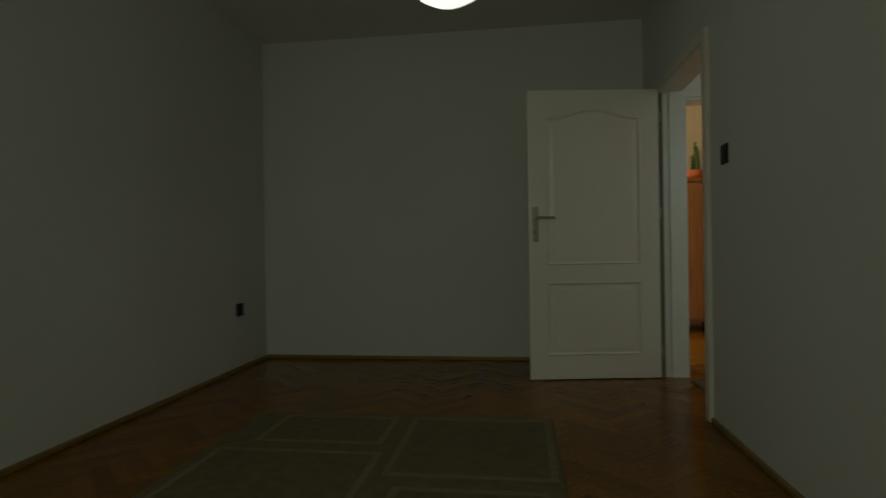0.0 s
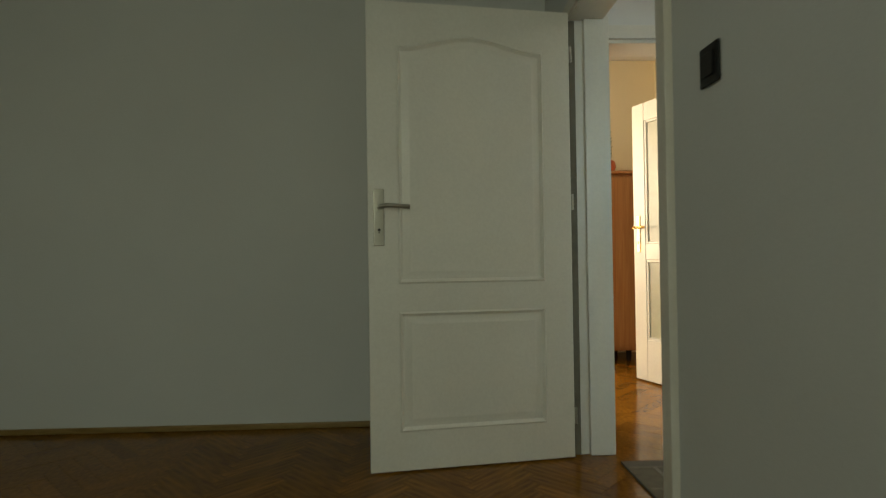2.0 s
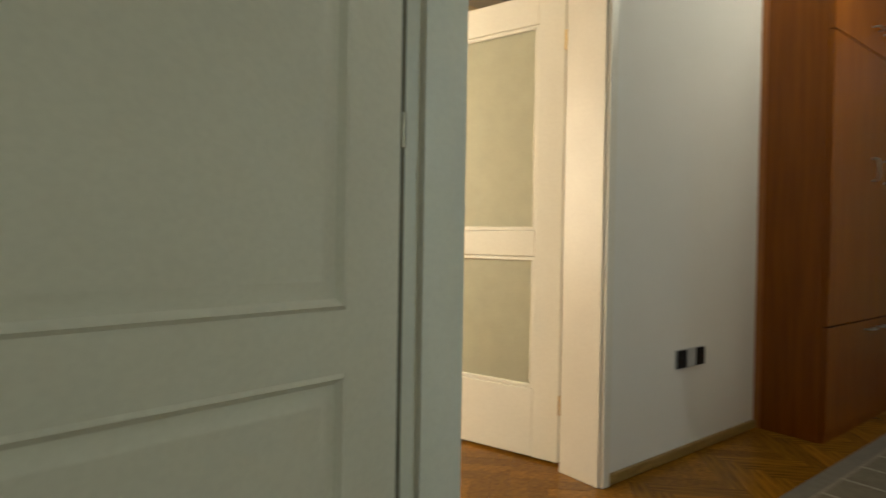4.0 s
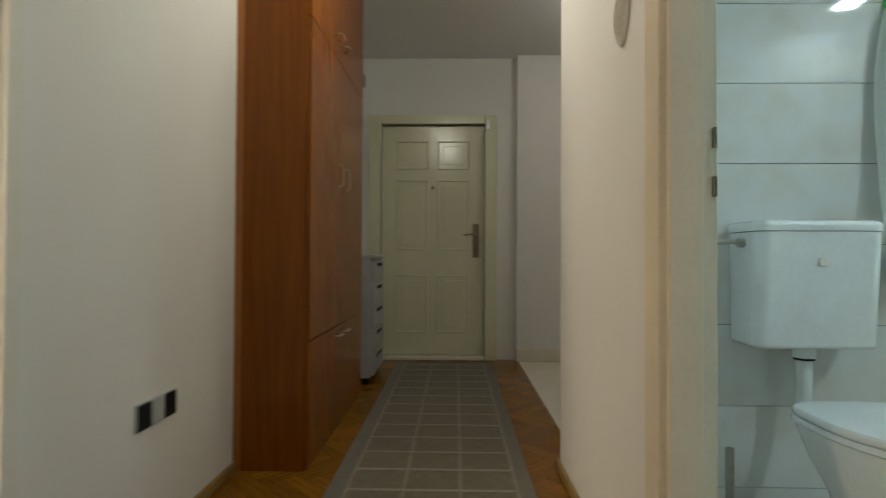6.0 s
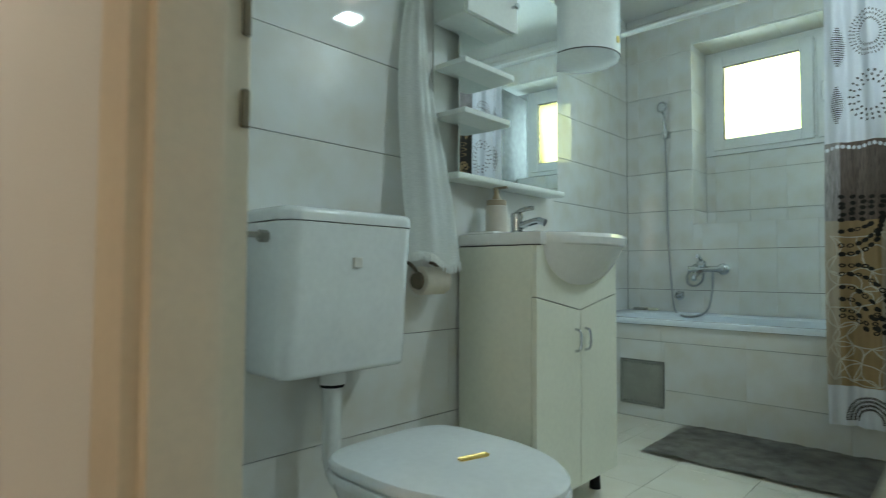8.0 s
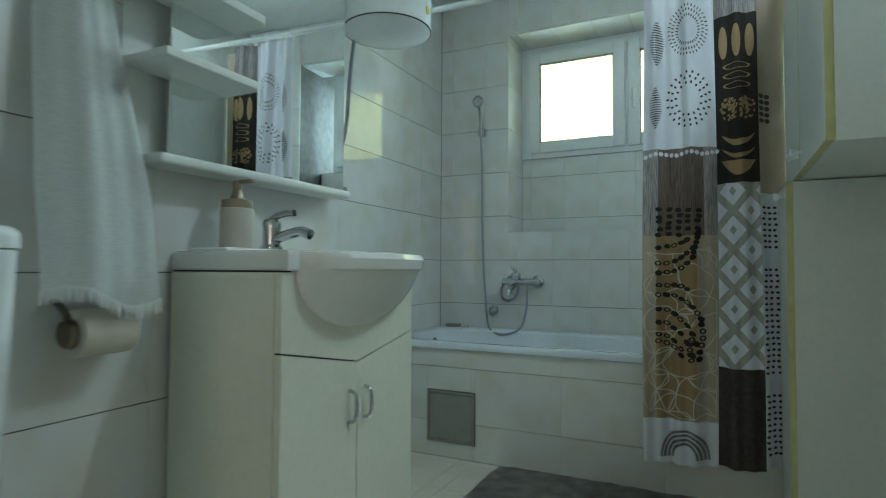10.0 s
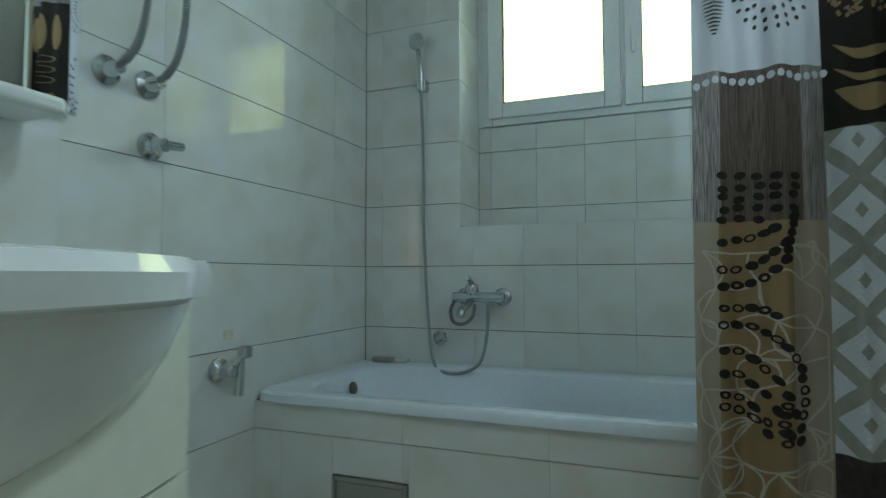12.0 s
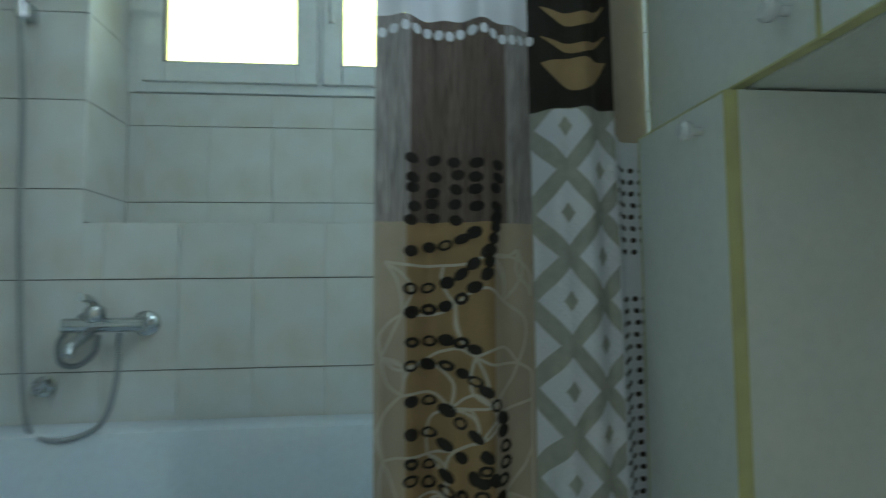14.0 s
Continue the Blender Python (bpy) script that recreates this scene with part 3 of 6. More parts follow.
def window(name, x0, x1, z0, z1, y, label):
    """A PVC window in a wall that faces +y: outer frame, two casements, panes, handle."""
    w = root(name, ((x0 + x1) / 2, y, z0), label, "window", kind="structure")
    def ring(b0, b1, c0, c1, ya, yb, t):
        bm = bmesh.new()
        for b in [(b0, c0, b0 + t, c1), (b1 - t, c0, b1, c1), (b0 + t, c0, b1 - t, c0 + t), (b0 + t, c1 - t, b1 - t, c1)]:
            box(bm, b[0], ya, b[1], b[2], yb, b[3], bevel=0.005, seg=2)
        return bm
    part("window_frame", ring(x0, x1, z0, z1, y - 0.05, y + 0.012, 0.045), PVC, w)
    bm = bmesh.new()
    box(bm, x1 + 0.0005, y - 0.05, z0, x1 + 0.0195, y + 0.004, z1 + 0.013)
    box(bm, x0, y - 0.05, z1 + 0.0005, x1, y + 0.004, z1 + 0.013)
    part("frame_filler", bm, PVC, w)
    mid = (x0 + x1) / 2
    bm = bmesh.new()
    box(bm, mid - 0.03, y - 0.05, z0 + 0.045, mid + 0.03, y + 0.011, z1 - 0.045, bevel=0.004)
    part("mullion", bm, PVC, w)
    for a, b in [(x0 + 0.03, mid - 0.008), (mid + 0.008, x1 - 0.03)]:
        s = part("casement", ring(a, b, z0 + 0.03, z1 - 0.03, y - 0.02, y + 0.03, 0.065), PVC, w)
        bm = bmesh.new()
        box(bm, a + 0.06, y - 0.004, z0 + 0.09, b - 0.06, y + 0.004, z1 - 0.09)
        p = part("pane", bm, GLASS, s, "bright pane with daylight behind it")
        p.visible_shadow = False
        bm = bmesh.new()
        for q in [(a + 0.062, z0 + 0.092, a + 0.068, z1 - 0.092), (b - 0.068, z0 + 0.092, b - 0.062, z1 - 0.092), (a + 0.068, z0 + 0.092, b - 0.068, z0 + 0.098), (a + 0.068, z1 - 0.098, b - 0.068, z1 - 0.092)]:
            box(bm, q[0], y + 0.004, q[1], q[2], y + 0.024, q[3])
        part("gasket", bm, SEAL, s, "thin dark gasket")
    bm = bmesh.new()
    box(bm, mid - 0.055, y + 0.03, (z0 + z1) / 2 - 0.06, mid - 0.03, y + 0.042, (z0 + z1) / 2 + 0.02, bevel=0.004)
    box(bm, mid - 0.05, y + 0.042, (z0 + z1) / 2 - 0.1, mid - 0.035, y + 0.058, (z0 + z1) / 2 + 0.01, bevel=0.005, seg=2)
    part("window_handle", bm, PVC, w)
    return w


window("window_bathroom", 1.86, 3.045, 1.63, 2.29, 0.12, "white PVC bathroom window in a deep tiled niche")


# ---- skirting ----
def skirting(name, runs, mat, label, h=0.042, kind="baseboard"):
    bm = bmesh.new()
    for b in runs:
        box(bm, b[0], b[1], 0, b[2], b[3], h, bevel=0.006, seg=2)
    return solid(name, bm, mat, label, "skirting board")


skirting("baseboard_bedroom", [(-1.96, -0.7, -1.942, 5.322), (-1.96, 5.322, 1.165, 5.34), (1.162, -0.7, 1.18, 3.79), (1.165, 4.905, 1.18, 5.322)], SKIRTING, "narrow oak skirting board along the bedroom walls", 0.03)
skirting("baseboard_hall", [(2.35, 5.132, 3.545, 5.15), (2.455, 3.76, 3.62, 3.778), (3.602, 3.7, 3.638, 3.778), (4.87, 5.132, 6.15, 5.15)], SKIRTING, "narrow oak skirting board along the hall walls")
skirting("baseboard_alcove", [(6.128, 2.32, 6.14, 3.68)], TILE_FLOOR, "pale tile skirting in the alcove", 0.11)


# ---- wardrobe and drawers in the hall ----
def wardrobe():
    w = root("wardrobe", (3.55, 4.83, 0), "tall reddish-brown built-in wardrobe reaching the ceiling", "wardrobe")
    x0, x1, y0, y1 = 3.55, 4.86, 4.85, 5.13
    bm = bmesh.new()
    box(bm, x0, y0, 0.0, x1, y1, TOP - 0.004, bevel=0.002)
    part("body", bm, WARDROBE, w)
    mid = (x0 + x1) / 2
    for a, b in [(x0 + 0.001, mid - 0.002), (mid + 0.002, x1 - 0.001)]:
        for z0, z1, what in [(0.05, 0.545, "lower_door"), (0.551, 1.93, "door"), (1.936, TOP - 0.01, "upper_door")]:
            bm = bmesh.new()
            box(bm, a, 4.828, z0, b, 4.848, z1, bevel=0.0025, seg=2)
            dr = part(what, bm, WARDROBE, w)
            hx = b - 0.09 if a < mid - 0.1 else a + 0.09
            bm = bmesh.new()
            if what == "door":
                p = [(hx, 4.828, 1.27), (hx, 4.806, 1.28), (hx, 4.802, 1.33), (hx, 4.806, 1.38), (hx, 4.828, 1.39)]
            else:
                zh = 0.5 if what == "lower_door" else 2.06
                p = [(hx - 0.05, 4.828, zh), (hx - 0.04, 4.806, zh), (hx, 4.802, zh), (hx + 0.04, 4.806, zh), (hx + 0.05, 4.828, zh)]
            tube(bm, smooth_path(p, 4), 0.005, 8)
            part("handle", bm, STEEL, dr, "slim metal bow handle")
    bm = bmesh.new()
    box(bm, x0 + 0.01, 4.84, 0.0, x1 - 0.01, 4.849, 0.048)
    part("plinth", bm, WARDROBE, w)
    bm = bmesh.new()
    box(bm, x0 - 0.003, 5.118, 0.0, x0 - 0.0005, 5.149, TOP - 0.005)
    part("edge_strip", bm, WARDROBE_EDGE, w, "lighter orange-brown edge strip")


wardrobe()


def drawer_tower():
    d = root("drawer_tower", (5.4, 4.93, 0), "grey plastic drawer tower standing against the hall wall", "drawer unit")
    x0, x1, y0, y1 = 5.15, 5.72, 4.79, 5.12
    bm = bmesh.new()
    box(bm, x0, y0 + 0.02, 0.05, x1, y1, 0.9, bevel=0.01, seg=2)
    part("body", bm, GREY_PLASTIC, d)
    bm = bmesh.new()
    box(bm, x0 - 0.008, y0 - 0.005, 0.895, x1 + 0.008, y1 + 0.006, 0.925, bevel=0.01, seg=2)
    part("top", bm, GREY_PLASTIC, d)
    for i in range(5):
        z = 0.065 + i * 0.166
        bm = bmesh.new()
        box(bm, x0 + 0.012, y0, z, x1 - 0.012, y0 + 0.019, z + 0.148, bevel=0.008, seg=2)
        dr = part("drawer", bm, GREY_PLASTIC, d)
        bm = bmesh.new()
        box(bm, x0 + 0.16, y0 - 0.006, z + 0.108, x1 - 0.16, y0 - 0.0005, z + 0.134, bevel=0.003)
        part("grip", bm, SHADOW_GAP, dr, "dark strip painted as the shade of the drawer grip")
    for x in (x0 + 0.05, x1 - 0.05):
        for y in (y0 + 0.06, y1 - 0.05):
            bm = bmesh.new()
            cone(bm, (x, y, 0), (x, y, 0.052), 0.022, 0.026, 12)
            part("foot", bm, BLACK, d, "short black foot")


drawer_tower()


def wall_plate(name, label, category, at, w, h, normal, mat, rocker=True, cells=1, fill=0.3, inner=None):
    """A switch or socket plate: a bevelled frame and a rocker or sockets. normal: '+x', '-x', '+y' or '-y'."""
    rz = {"-y": 0, "+x": 90, "+y": 180, "-x": -90}[normal]
    s = root(name, at, label, category, rz=rz)
    bm = bmesh.new()
    box(bm, -w / 2, -0.009, -h / 2, w / 2, 0.0, h / 2, bevel=0.004, seg=2)
    part("plate", bm, mat, s, local=True)
    for i in range(cells):
        cw = w / cells
        cx = -w / 2 + cw * (i + 0.5)
        bm = bmesh.new()
        if rocker:
            box(bm, cx - cw * fill, -0.013, -h * fill, cx + cw * fill, -0.0085, h * fill, bevel=0.002)
        else:
            cone(bm, (cx, -0.0085, 0), (cx, -0.012, 0), min(cw, h) * 0.34, seg=20)
        part("rocker" if rocker else "socket", bm, inner[i] if inner else mat, s, local=True)
    return s


wall_plate("light_switch", "black light switch on the bedroom wall by the door", "light switch", (1.18, 3.59, 1.35), 0.085, 0.095, "-x", BLACK)
wall_plate("wall_socket", "black wall socket low on the bedroom wall", "socket", (-1.96, 4.87, 0.465), 0.1, 0.1, "+x", BLACK, rocker=False)
wall_plate("double_socket", "grey double wall socket with black inserts low on the hall wall", "socket", (2.925, 5.15, 0.425), 0.23, 0.085, "-y", GREY_PLASTIC, True, 3, 0.46, inner=[BLACK, GREY_PLASTIC, BLACK])
wall_plate("light_switch", "cream light switch beside the entry door", "light switch", (6.22, 3.75, 1.515), 0.085, 0.085, "-x", FRAME_WHITE)


def hall_ornament():
    """A small pierced lozenge that hangs on the wall."""
    o = root("wall_ornament", (2.71, 3.76, 1.57), "small pale pierced wooden ornament hanging on the hall wall", "wall ornament")
    bm = bmesh.new()
    cx, cz = 2.71, 1.57
    for k in range(28):
        a = 2 * math.pi * k / 28
        p = lambda r: (cx + r * 0.062 * math.copysign(abs(math.cos(a)) ** 1.3, math.cos(a)), 3.766, cz + r * 0.085 * math.copysign(abs(math.sin(a)) ** 1.3, math.sin(a)))
        q = Vector(p(1.0))
        b2 = 2 * math.pi * (k + 1) / 28
        q2 = Vector((cx + 0.062 * math.copysign(abs(math.cos(b2)) ** 1.3, math.cos(b2)), 3.766, cz + 0.085 * math.copysign(abs(math.sin(b2)) ** 1.3, math.sin(b2))))
        if (q2 - q).length > 1e-4:
            cone(bm, q, q2, 0.005, seg=6)
    for k in range(-2, 3):
        s = 1 - abs(k) / 3
        cone(bm, (cx + k * 0.02, 3.766, cz - 0.08 * s), (cx + k * 0.02, 3.766, cz + 0.08 * s), 0.003, seg=6)
        cone(bm, (cx - 0.055 * s, 3.766, cz + k * 0.027), (cx + 0.055 * s, 3.766, cz + k * 0.027), 0.003, seg=6)
    part("lattice", bm, SOAP, o)
    bm = bmesh.new()
    cone(bm, (cx, 3.76, cz + 0.092), (cx, 3.775, cz + 0.092), 0.006, seg=10)
    part("nail", bm, STEEL, o)


hall_ornament()
bm = bmesh.new()
box(bm, 6.148, 3.915, 2.035, 6.1695, 3.95, 2.13, bevel=0.005, seg=2)
tagged(new("door_sensor", finish("door_sensor", bm, WHITE_PLASTIC, True)), "small white alarm sensor on the entry door frame", "sensor")


def door_chime():
    c = root("door_chime", (6.2, 5.06, 2.48), "small brown door chime box high on the hall end wall", "door chime")
    bm = bmesh.new()
    box(bm, 6.185, 5.03, 2.43, 6.2195, 5.1, 2.54, bevel=0.006, seg=2)
    part("case", bm, SOAP_TOP, c)
    for k in range(4):
        bm = bmesh.new()
        box(bm, 6.1835, 5.042, 2.45 + 0.018 * k, 6.1848, 5.088, 2.456 + 0.018 * k)
        part("sound_slot", bm, SHADOW_GAP, c)


door_chime()


def ceiling_lamp(name, at, r, mat, label):
    c = root(name, at, label, "ceiling lamp")
    x, y, z = at
    bm = bmesh.new()
    lathe(bm, [(r * 1.04, 0.0), (r * 1.06, -0.012), (r * 1.0, -0.03)], at, 32)
    part("base", bm, WHITE_PLASTIC, c)
    bm = bmesh.new()
    lathe(bm, [(r * 0.98, -0.028), (r * 0.95, -0.05), (r * 0.75, -0.08), (r * 0.4, -0.098), (0.01, -0.104)], at, 32)
    part("shade", bm, mat, c, "glowing opal glass shade").visible_shadow = False
    return c


ceiling_lamp("ceiling_lamp", (3.45, 4.35, TOP), 0.16, LAMP_GLASS_WARM, "round opal ceiling lamp, switched on in the hall")
# no lamp known here: fitting added around the alcove's fill light
ceiling_lamp("ceiling_lamp", (4.9, 3.0, TOP), 0.14, LAMP_GLASS_WARM, "added opal ceiling lamp, unseen, to light the alcove")


def square_lamp(at, label):
    c = root("square_ceiling_lamp", at, label, "ceiling lamp")
    x, y, z = at
    bm = bmesh.new()
    box(bm, x - 0.08, y - 0.08, z - 0.03, x + 0.08, y + 0.08, z, bevel=0.006, seg=2)
    part("base", bm, WHITE_PLASTIC, c)
    bm = bmesh.new()
    box(bm, x - 0.07, y - 0.07, z - 0.075, x + 0.07, y + 0.07, z - 0.031, bevel=0.015, seg=3)
    part("shade", bm, LAMP_GLASS_WARM, c, "glowing opal glass shade").visible_shadow = False


square_lamp((1.62, 1.95, TOP - 0.12), "square opal ceiling lamp, switched on in the bathroom")


def pendant():
    x, y, z = -0.08, 3.05, 1.965
    p = root("pendant_lamp", (x, y, TOP), "round white pendant lamp, switched on in the bedroom", "pendant lamp")
    bm = bmesh.new()
    cone(bm, (x, y, z + 0.1), (x, y, TOP - 0.04), 0.004, seg=8)
    part("cord", bm, WHITE_PLASTIC, p)
    bm = bmesh.new()
    lathe(bm, [(0.05, 0.0), (0.05, -0.02), (0.02, -0.05)], (x, y, TOP), 20)
    part("canopy", bm, WHITE_PLASTIC, p)
    bm = bmesh.new()
    lathe(bm, [(0.01, -0.035), (0.08, -0.025), (0.125, 0.0), (0.148, 0.04), (0.135, 0.08), (0.07, 0.11), (0.03, 0.12)], (x, y, z), 32)
    part("shade", bm, LAMP_GLASS, p, "glowing white shade").visible_shadow = False


pendant()


# ---- rugs ----
def sheet(bm, x0, y0, x1, y1, z0, z1, bevel=0.003):
    box(bm, x0, y0, z0, x1, y1, z1, bevel=bevel)


def hall_runner():
    r = root("hall_runner", (3.6, 4.3, 0), "long grey-brown woven runner with pale grid lines on the parquet", "rug")
    bm = bmesh.new()
    sheet(bm, 1.34, 3.975, 5.99, 4.635, 0.0, 0.009)
    part("field", bm, RUG_HALL, r)
    bm = bmesh.new()
    for b in [(1.335, 3.905, 6.0, 3.975), (1.335, 4.635, 6.0, 4.705), (5.99, 3.975, 6.0, 4.635), (1.335, 3.975, 1.34, 4.635)]:
        sheet(bm, *b, 0.0, 0.0095, 0.0)
    part("border", bm, RUG_EDGE, r, "darker woven border")
    for y in (3.97, 4.19, 4.41, 4.63):
        bm = bmesh.new()
        box(bm, 1.345, y - 0.008, 0.0085, 5.985, y + 0.008, 0.0105)
        part("long_line", bm, RUG_LONG, r, "faint woven line")
    for i in range(22):
        x = 1.45 + i * 0.212
        bm = bmesh.new()
        box(bm, x - 0.008, 3.978, 0.0085, x + 0.008, 4.632, 0.011)
        part("cross_line", bm, RUG_LINE, r, "pale woven line")


hall_runner()


def bedroom_rug():
    r = root("bedroom_rug", (-0.45, 2.6, 0), "olive-brown rug with pale rectangles on the bedroom parquet", "rug")
    bm = bmesh.new()
    sheet(bm, -1.25, 1.5, 0.36, 3.76, 0.0, 0.012)
    part("field", bm, RUG_BED, r)
    def ring(x0, y0, x1, y1, t=0.03):
        bm = bmesh.new()
        for b in [(x0, y0, x1, y0 + t), (x0, y1 - t, x1, y1), (x0, y0 + t, x0 + t, y1 - t), (x1 - t, y0 + t, x1, y1 - t)]:
            box(bm, b[0], b[1], 0.0115, b[2], b[3], 0.0135)
        part("pale_rectangle", bm, RUG_BED_LINE, r, "pale woven rectangle")
    for b in [(-0.37, 2.95, 0.34, 3.72), (-1.08, 3.3, -0.45, 3.72), (-1.2, 2.3, -0.42, 3.2), (-0.3, 1.6, 0.3, 2.85), (-1.1, 1.6, -0.5, 2.2)]:
        ring(*b)


bedroom_rug()


# ---- living room, seen through the doorway ----
def sideboard():
    c = root("tall_cabinet", (1.9, 7.0, 0), "tall brown wooden cabinet in the living room", "cabinet")
    bm = bmesh.new()
    box(bm, 1.45, 6.99, 0.09, 2.28, 7.4, 1.58, bevel=0.004)
    part("body", bm, CABINET_WOOD, c)
    for a, b in [(1.455, 1.86), (1.866, 2.275)]:
        bm = bmesh.new()
        box(bm, a, 6.968, 0.12, b, 6.988, 1.555, bevel=0.003)
        d = part("door", bm, CABINET_WOOD, c)
        bm = bmesh.new()
        lathe(bm, [(0.006, 0), (0.006, 0.012), (0.013, 0.02), (0.011, 0.027)], (0, 0, 0), 14, m=pose((1.82 if a < 1.5 else 1.9), 6.968, 0.95, 90))
        part("knob", bm, STEEL, d)
    bm = bmesh.new()
    box(bm, 1.435, 6.955, 1.58, 2.295, 7.405, 1.605, bevel=0.004)
    part("top", bm, CABINET_WOOD, c)
    for x in (1.5, 2.23):
        for y in (7.03, 7.36):
            bm = bmesh.new()
            cone(bm, (x, y, 0), (x, y, 0.092), 0.018, 0.024, 12)
            part("leg", bm, BLACK, c)


sideboard()


def cactus():
    x, y, z = 2.09, 7.12, 1.606
    p = root("potted_cactus", (x, y, z), "spiky green cactus in a round orange pot on the cabinet", "potted plant")
    bm = bmesh.new()
    lathe(bm, [(0.05, 0), (0.075, 0.02), (0.088, 0.055), (0.078, 0.095), (0.066, 0.105), (0.058, 0.1), (0.055, 0.09)], (x, y, z), 28)
    part("pot", bm, POT, p, "round orange glazed pot")
    for k, (dx, dy, h) in enumerate([(0, 0, 0.32), (0.035, 0.01, 0.22), (-0.035, -0.01, 0.18), (0.01, -0.035, 0.26)]):
        bm = bmesh.new()
        prof = []
        for i in range(13):
            t = i / 12
            prof.append((0.016 * (1 - 0.45 * t) * (1.25 if i % 2 else 0.85), 0.085 + h * t))
        lathe(bm, prof, (x + dx, y + dy, z), 9)
        for i in range(22):
            t = (i + 0.5) / 22
            a = i * 2.4
            b0 = Vector((x + dx + 0.012 * math.cos(a), y + dy + 0.012 * math.sin(a), z + 0.085 + h * t))
            cone(bm, b0, b0 + Vector((0.022 * math.cos(a), 0.022 * math.sin(a), 0.014)), 0.004, 0.0008, 5)
        part("stem", bm, LEAF, p)


cactus()
bm = bmesh.new()
lathe(bm, [(0.03, 0), (0.034, 0.06), (0.026, 0.11), (0.02, 0.13), (0.022, 0.15)], (1.9, 7.18, 1.606), 20)
tagged(new("brown_vase", finish("brown_vase", bm, CABINET_WOOD, True)), "small brown wooden vase on the cabinet", "vase")


# ---- bathroom ----
XW = 3.05           # face of the wall behind toilet and washbasin
XS = 3.49           # face of the wall beside the bathtub
YN = 0.375          # face of the window wall


def toilet():
    y = 3.138
    t = root("toilet", (2.6, y, BF), "white ceramic toilet with its plastic lid closed", "toilet")
    def egg(k, z, x_back=2.77, x_front=2.305, half=0.185, n=40):
        pts = []
        for i in range(n):
            a = 2 * math.pi * i / n
            c, s = math.cos(a), math.sin(a)
            mid = 2.57
            if c > 0:
                px = mid + (x_back - mid) * k * min(1, abs(c) ** 0.35)
                py = half * k * math.copysign(abs(s) ** 0.62, s)
            else:
                px = mid - (mid - x_front) * k * abs(c)
                py = half * k * s
            pts.append((px, y + py, z))
        return pts
    def stack(levels):
        bm = bmesh.new()
        rings = [[bm.verts.new(p) for p in egg(*lv[:2], *lv[2:])] for lv in levels]
        for a, b in zip(rings, rings[1:]):
            for i in range(len(a)):
                bm.faces.new((a[i], a[(i + 1) % len(a)], b[(i + 1) % len(b)], b[i]))
        bm.faces.new(list(reversed(rings[0])))
        bm.faces.new(rings[-1])
        return bm
    part("bowl", stack([(0.62, BF, 2.8, 2.42), (0.64, BF + 0.04, 2.8, 2.42), (0.56, BF + 0.12, 2.78, 2.4), (0.62, BF + 0.19, 2.78, 2.36), (0.82, BF + 0.27), (0.93, 0.455), (0.95, 0.472), (0.9, 0.476)]), CERAMIC, t)
    part("seat", stack([(0.96, 0.474), (0.995, 0.478), (1.0, 0.486), (0.985, 0.492)]), LID_PLASTIC, t, "white plastic seat ring")
    part("lid", stack([(0.965, 0.494), (0.985, 0.499), (0.985, 0.508), (0.96, 0.514), (0.8, 0.518), (0.4, 0.52)]), LID_PLASTIC, t, "glossy white closed lid")
    bm = bmesh.new()
    box(bm, -0.034, -0.009, 0, 0.034, 0.009, 0.0015, bevel=0.004, m=pose(2.51, 3.12, 0.5195, 0, 0, 76))
    part("sticker", bm, GOLD, t, "small gold sticker")
    for yy in (y - 0.07, y + 0.07):
        bm = bmesh.new()
        cone(bm, (2.745, yy - 0.02, 0.5), (2.745, yy + 0.02, 0.5), 0.014, seg=12)
        part("hinge", bm, LID_PLASTIC, t)


toilet()


def rounded_block(bm, x0, y0, z0, x1, y1, z1, corner, low, edge):
    """A block whose upright edges away from the wall at x1 are rounded by corner, its bottom by low and its top by edge."""
    def ring(inset, z):
        c = corner - inset
        out = [(x1, y1 - inset), (x1, y0 + inset)]
        for cx, cy, a0 in ((x0 + corner, y0 + corner, -90), (x0 + corner, y1 - corner, 180)):
            for k in range(9):
                a = radians(a0 - 90 * k / 8)
                out.append((cx + c * math.cos(a), cy + c * math.sin(a)))
        return [bm.verts.new((px, py, z)) for px, py in out]
    rings = []
    for k in range(5):
        a = math.pi / 2 * k / 4
        rings.append(ring(low * (1 - math.sin(a)), z0 + low * (1 - math.cos(a))))
    for k in range(5):
        a = math.pi / 2 * k / 4
        rings.append(ring(edge * (1 - math.cos(a)), z1 - edge * (1 - math.sin(a))))
    for a, b in zip(rings, rings[1:]):
        for i in range(len(a)):
            bm.faces.new((a[i], a[(i + 1) % len(a)], b[(i + 1) % len(b)], b[i]))
    bm.faces.new(list(reversed(rings[0])))
    bm.faces.new(rings[-1])


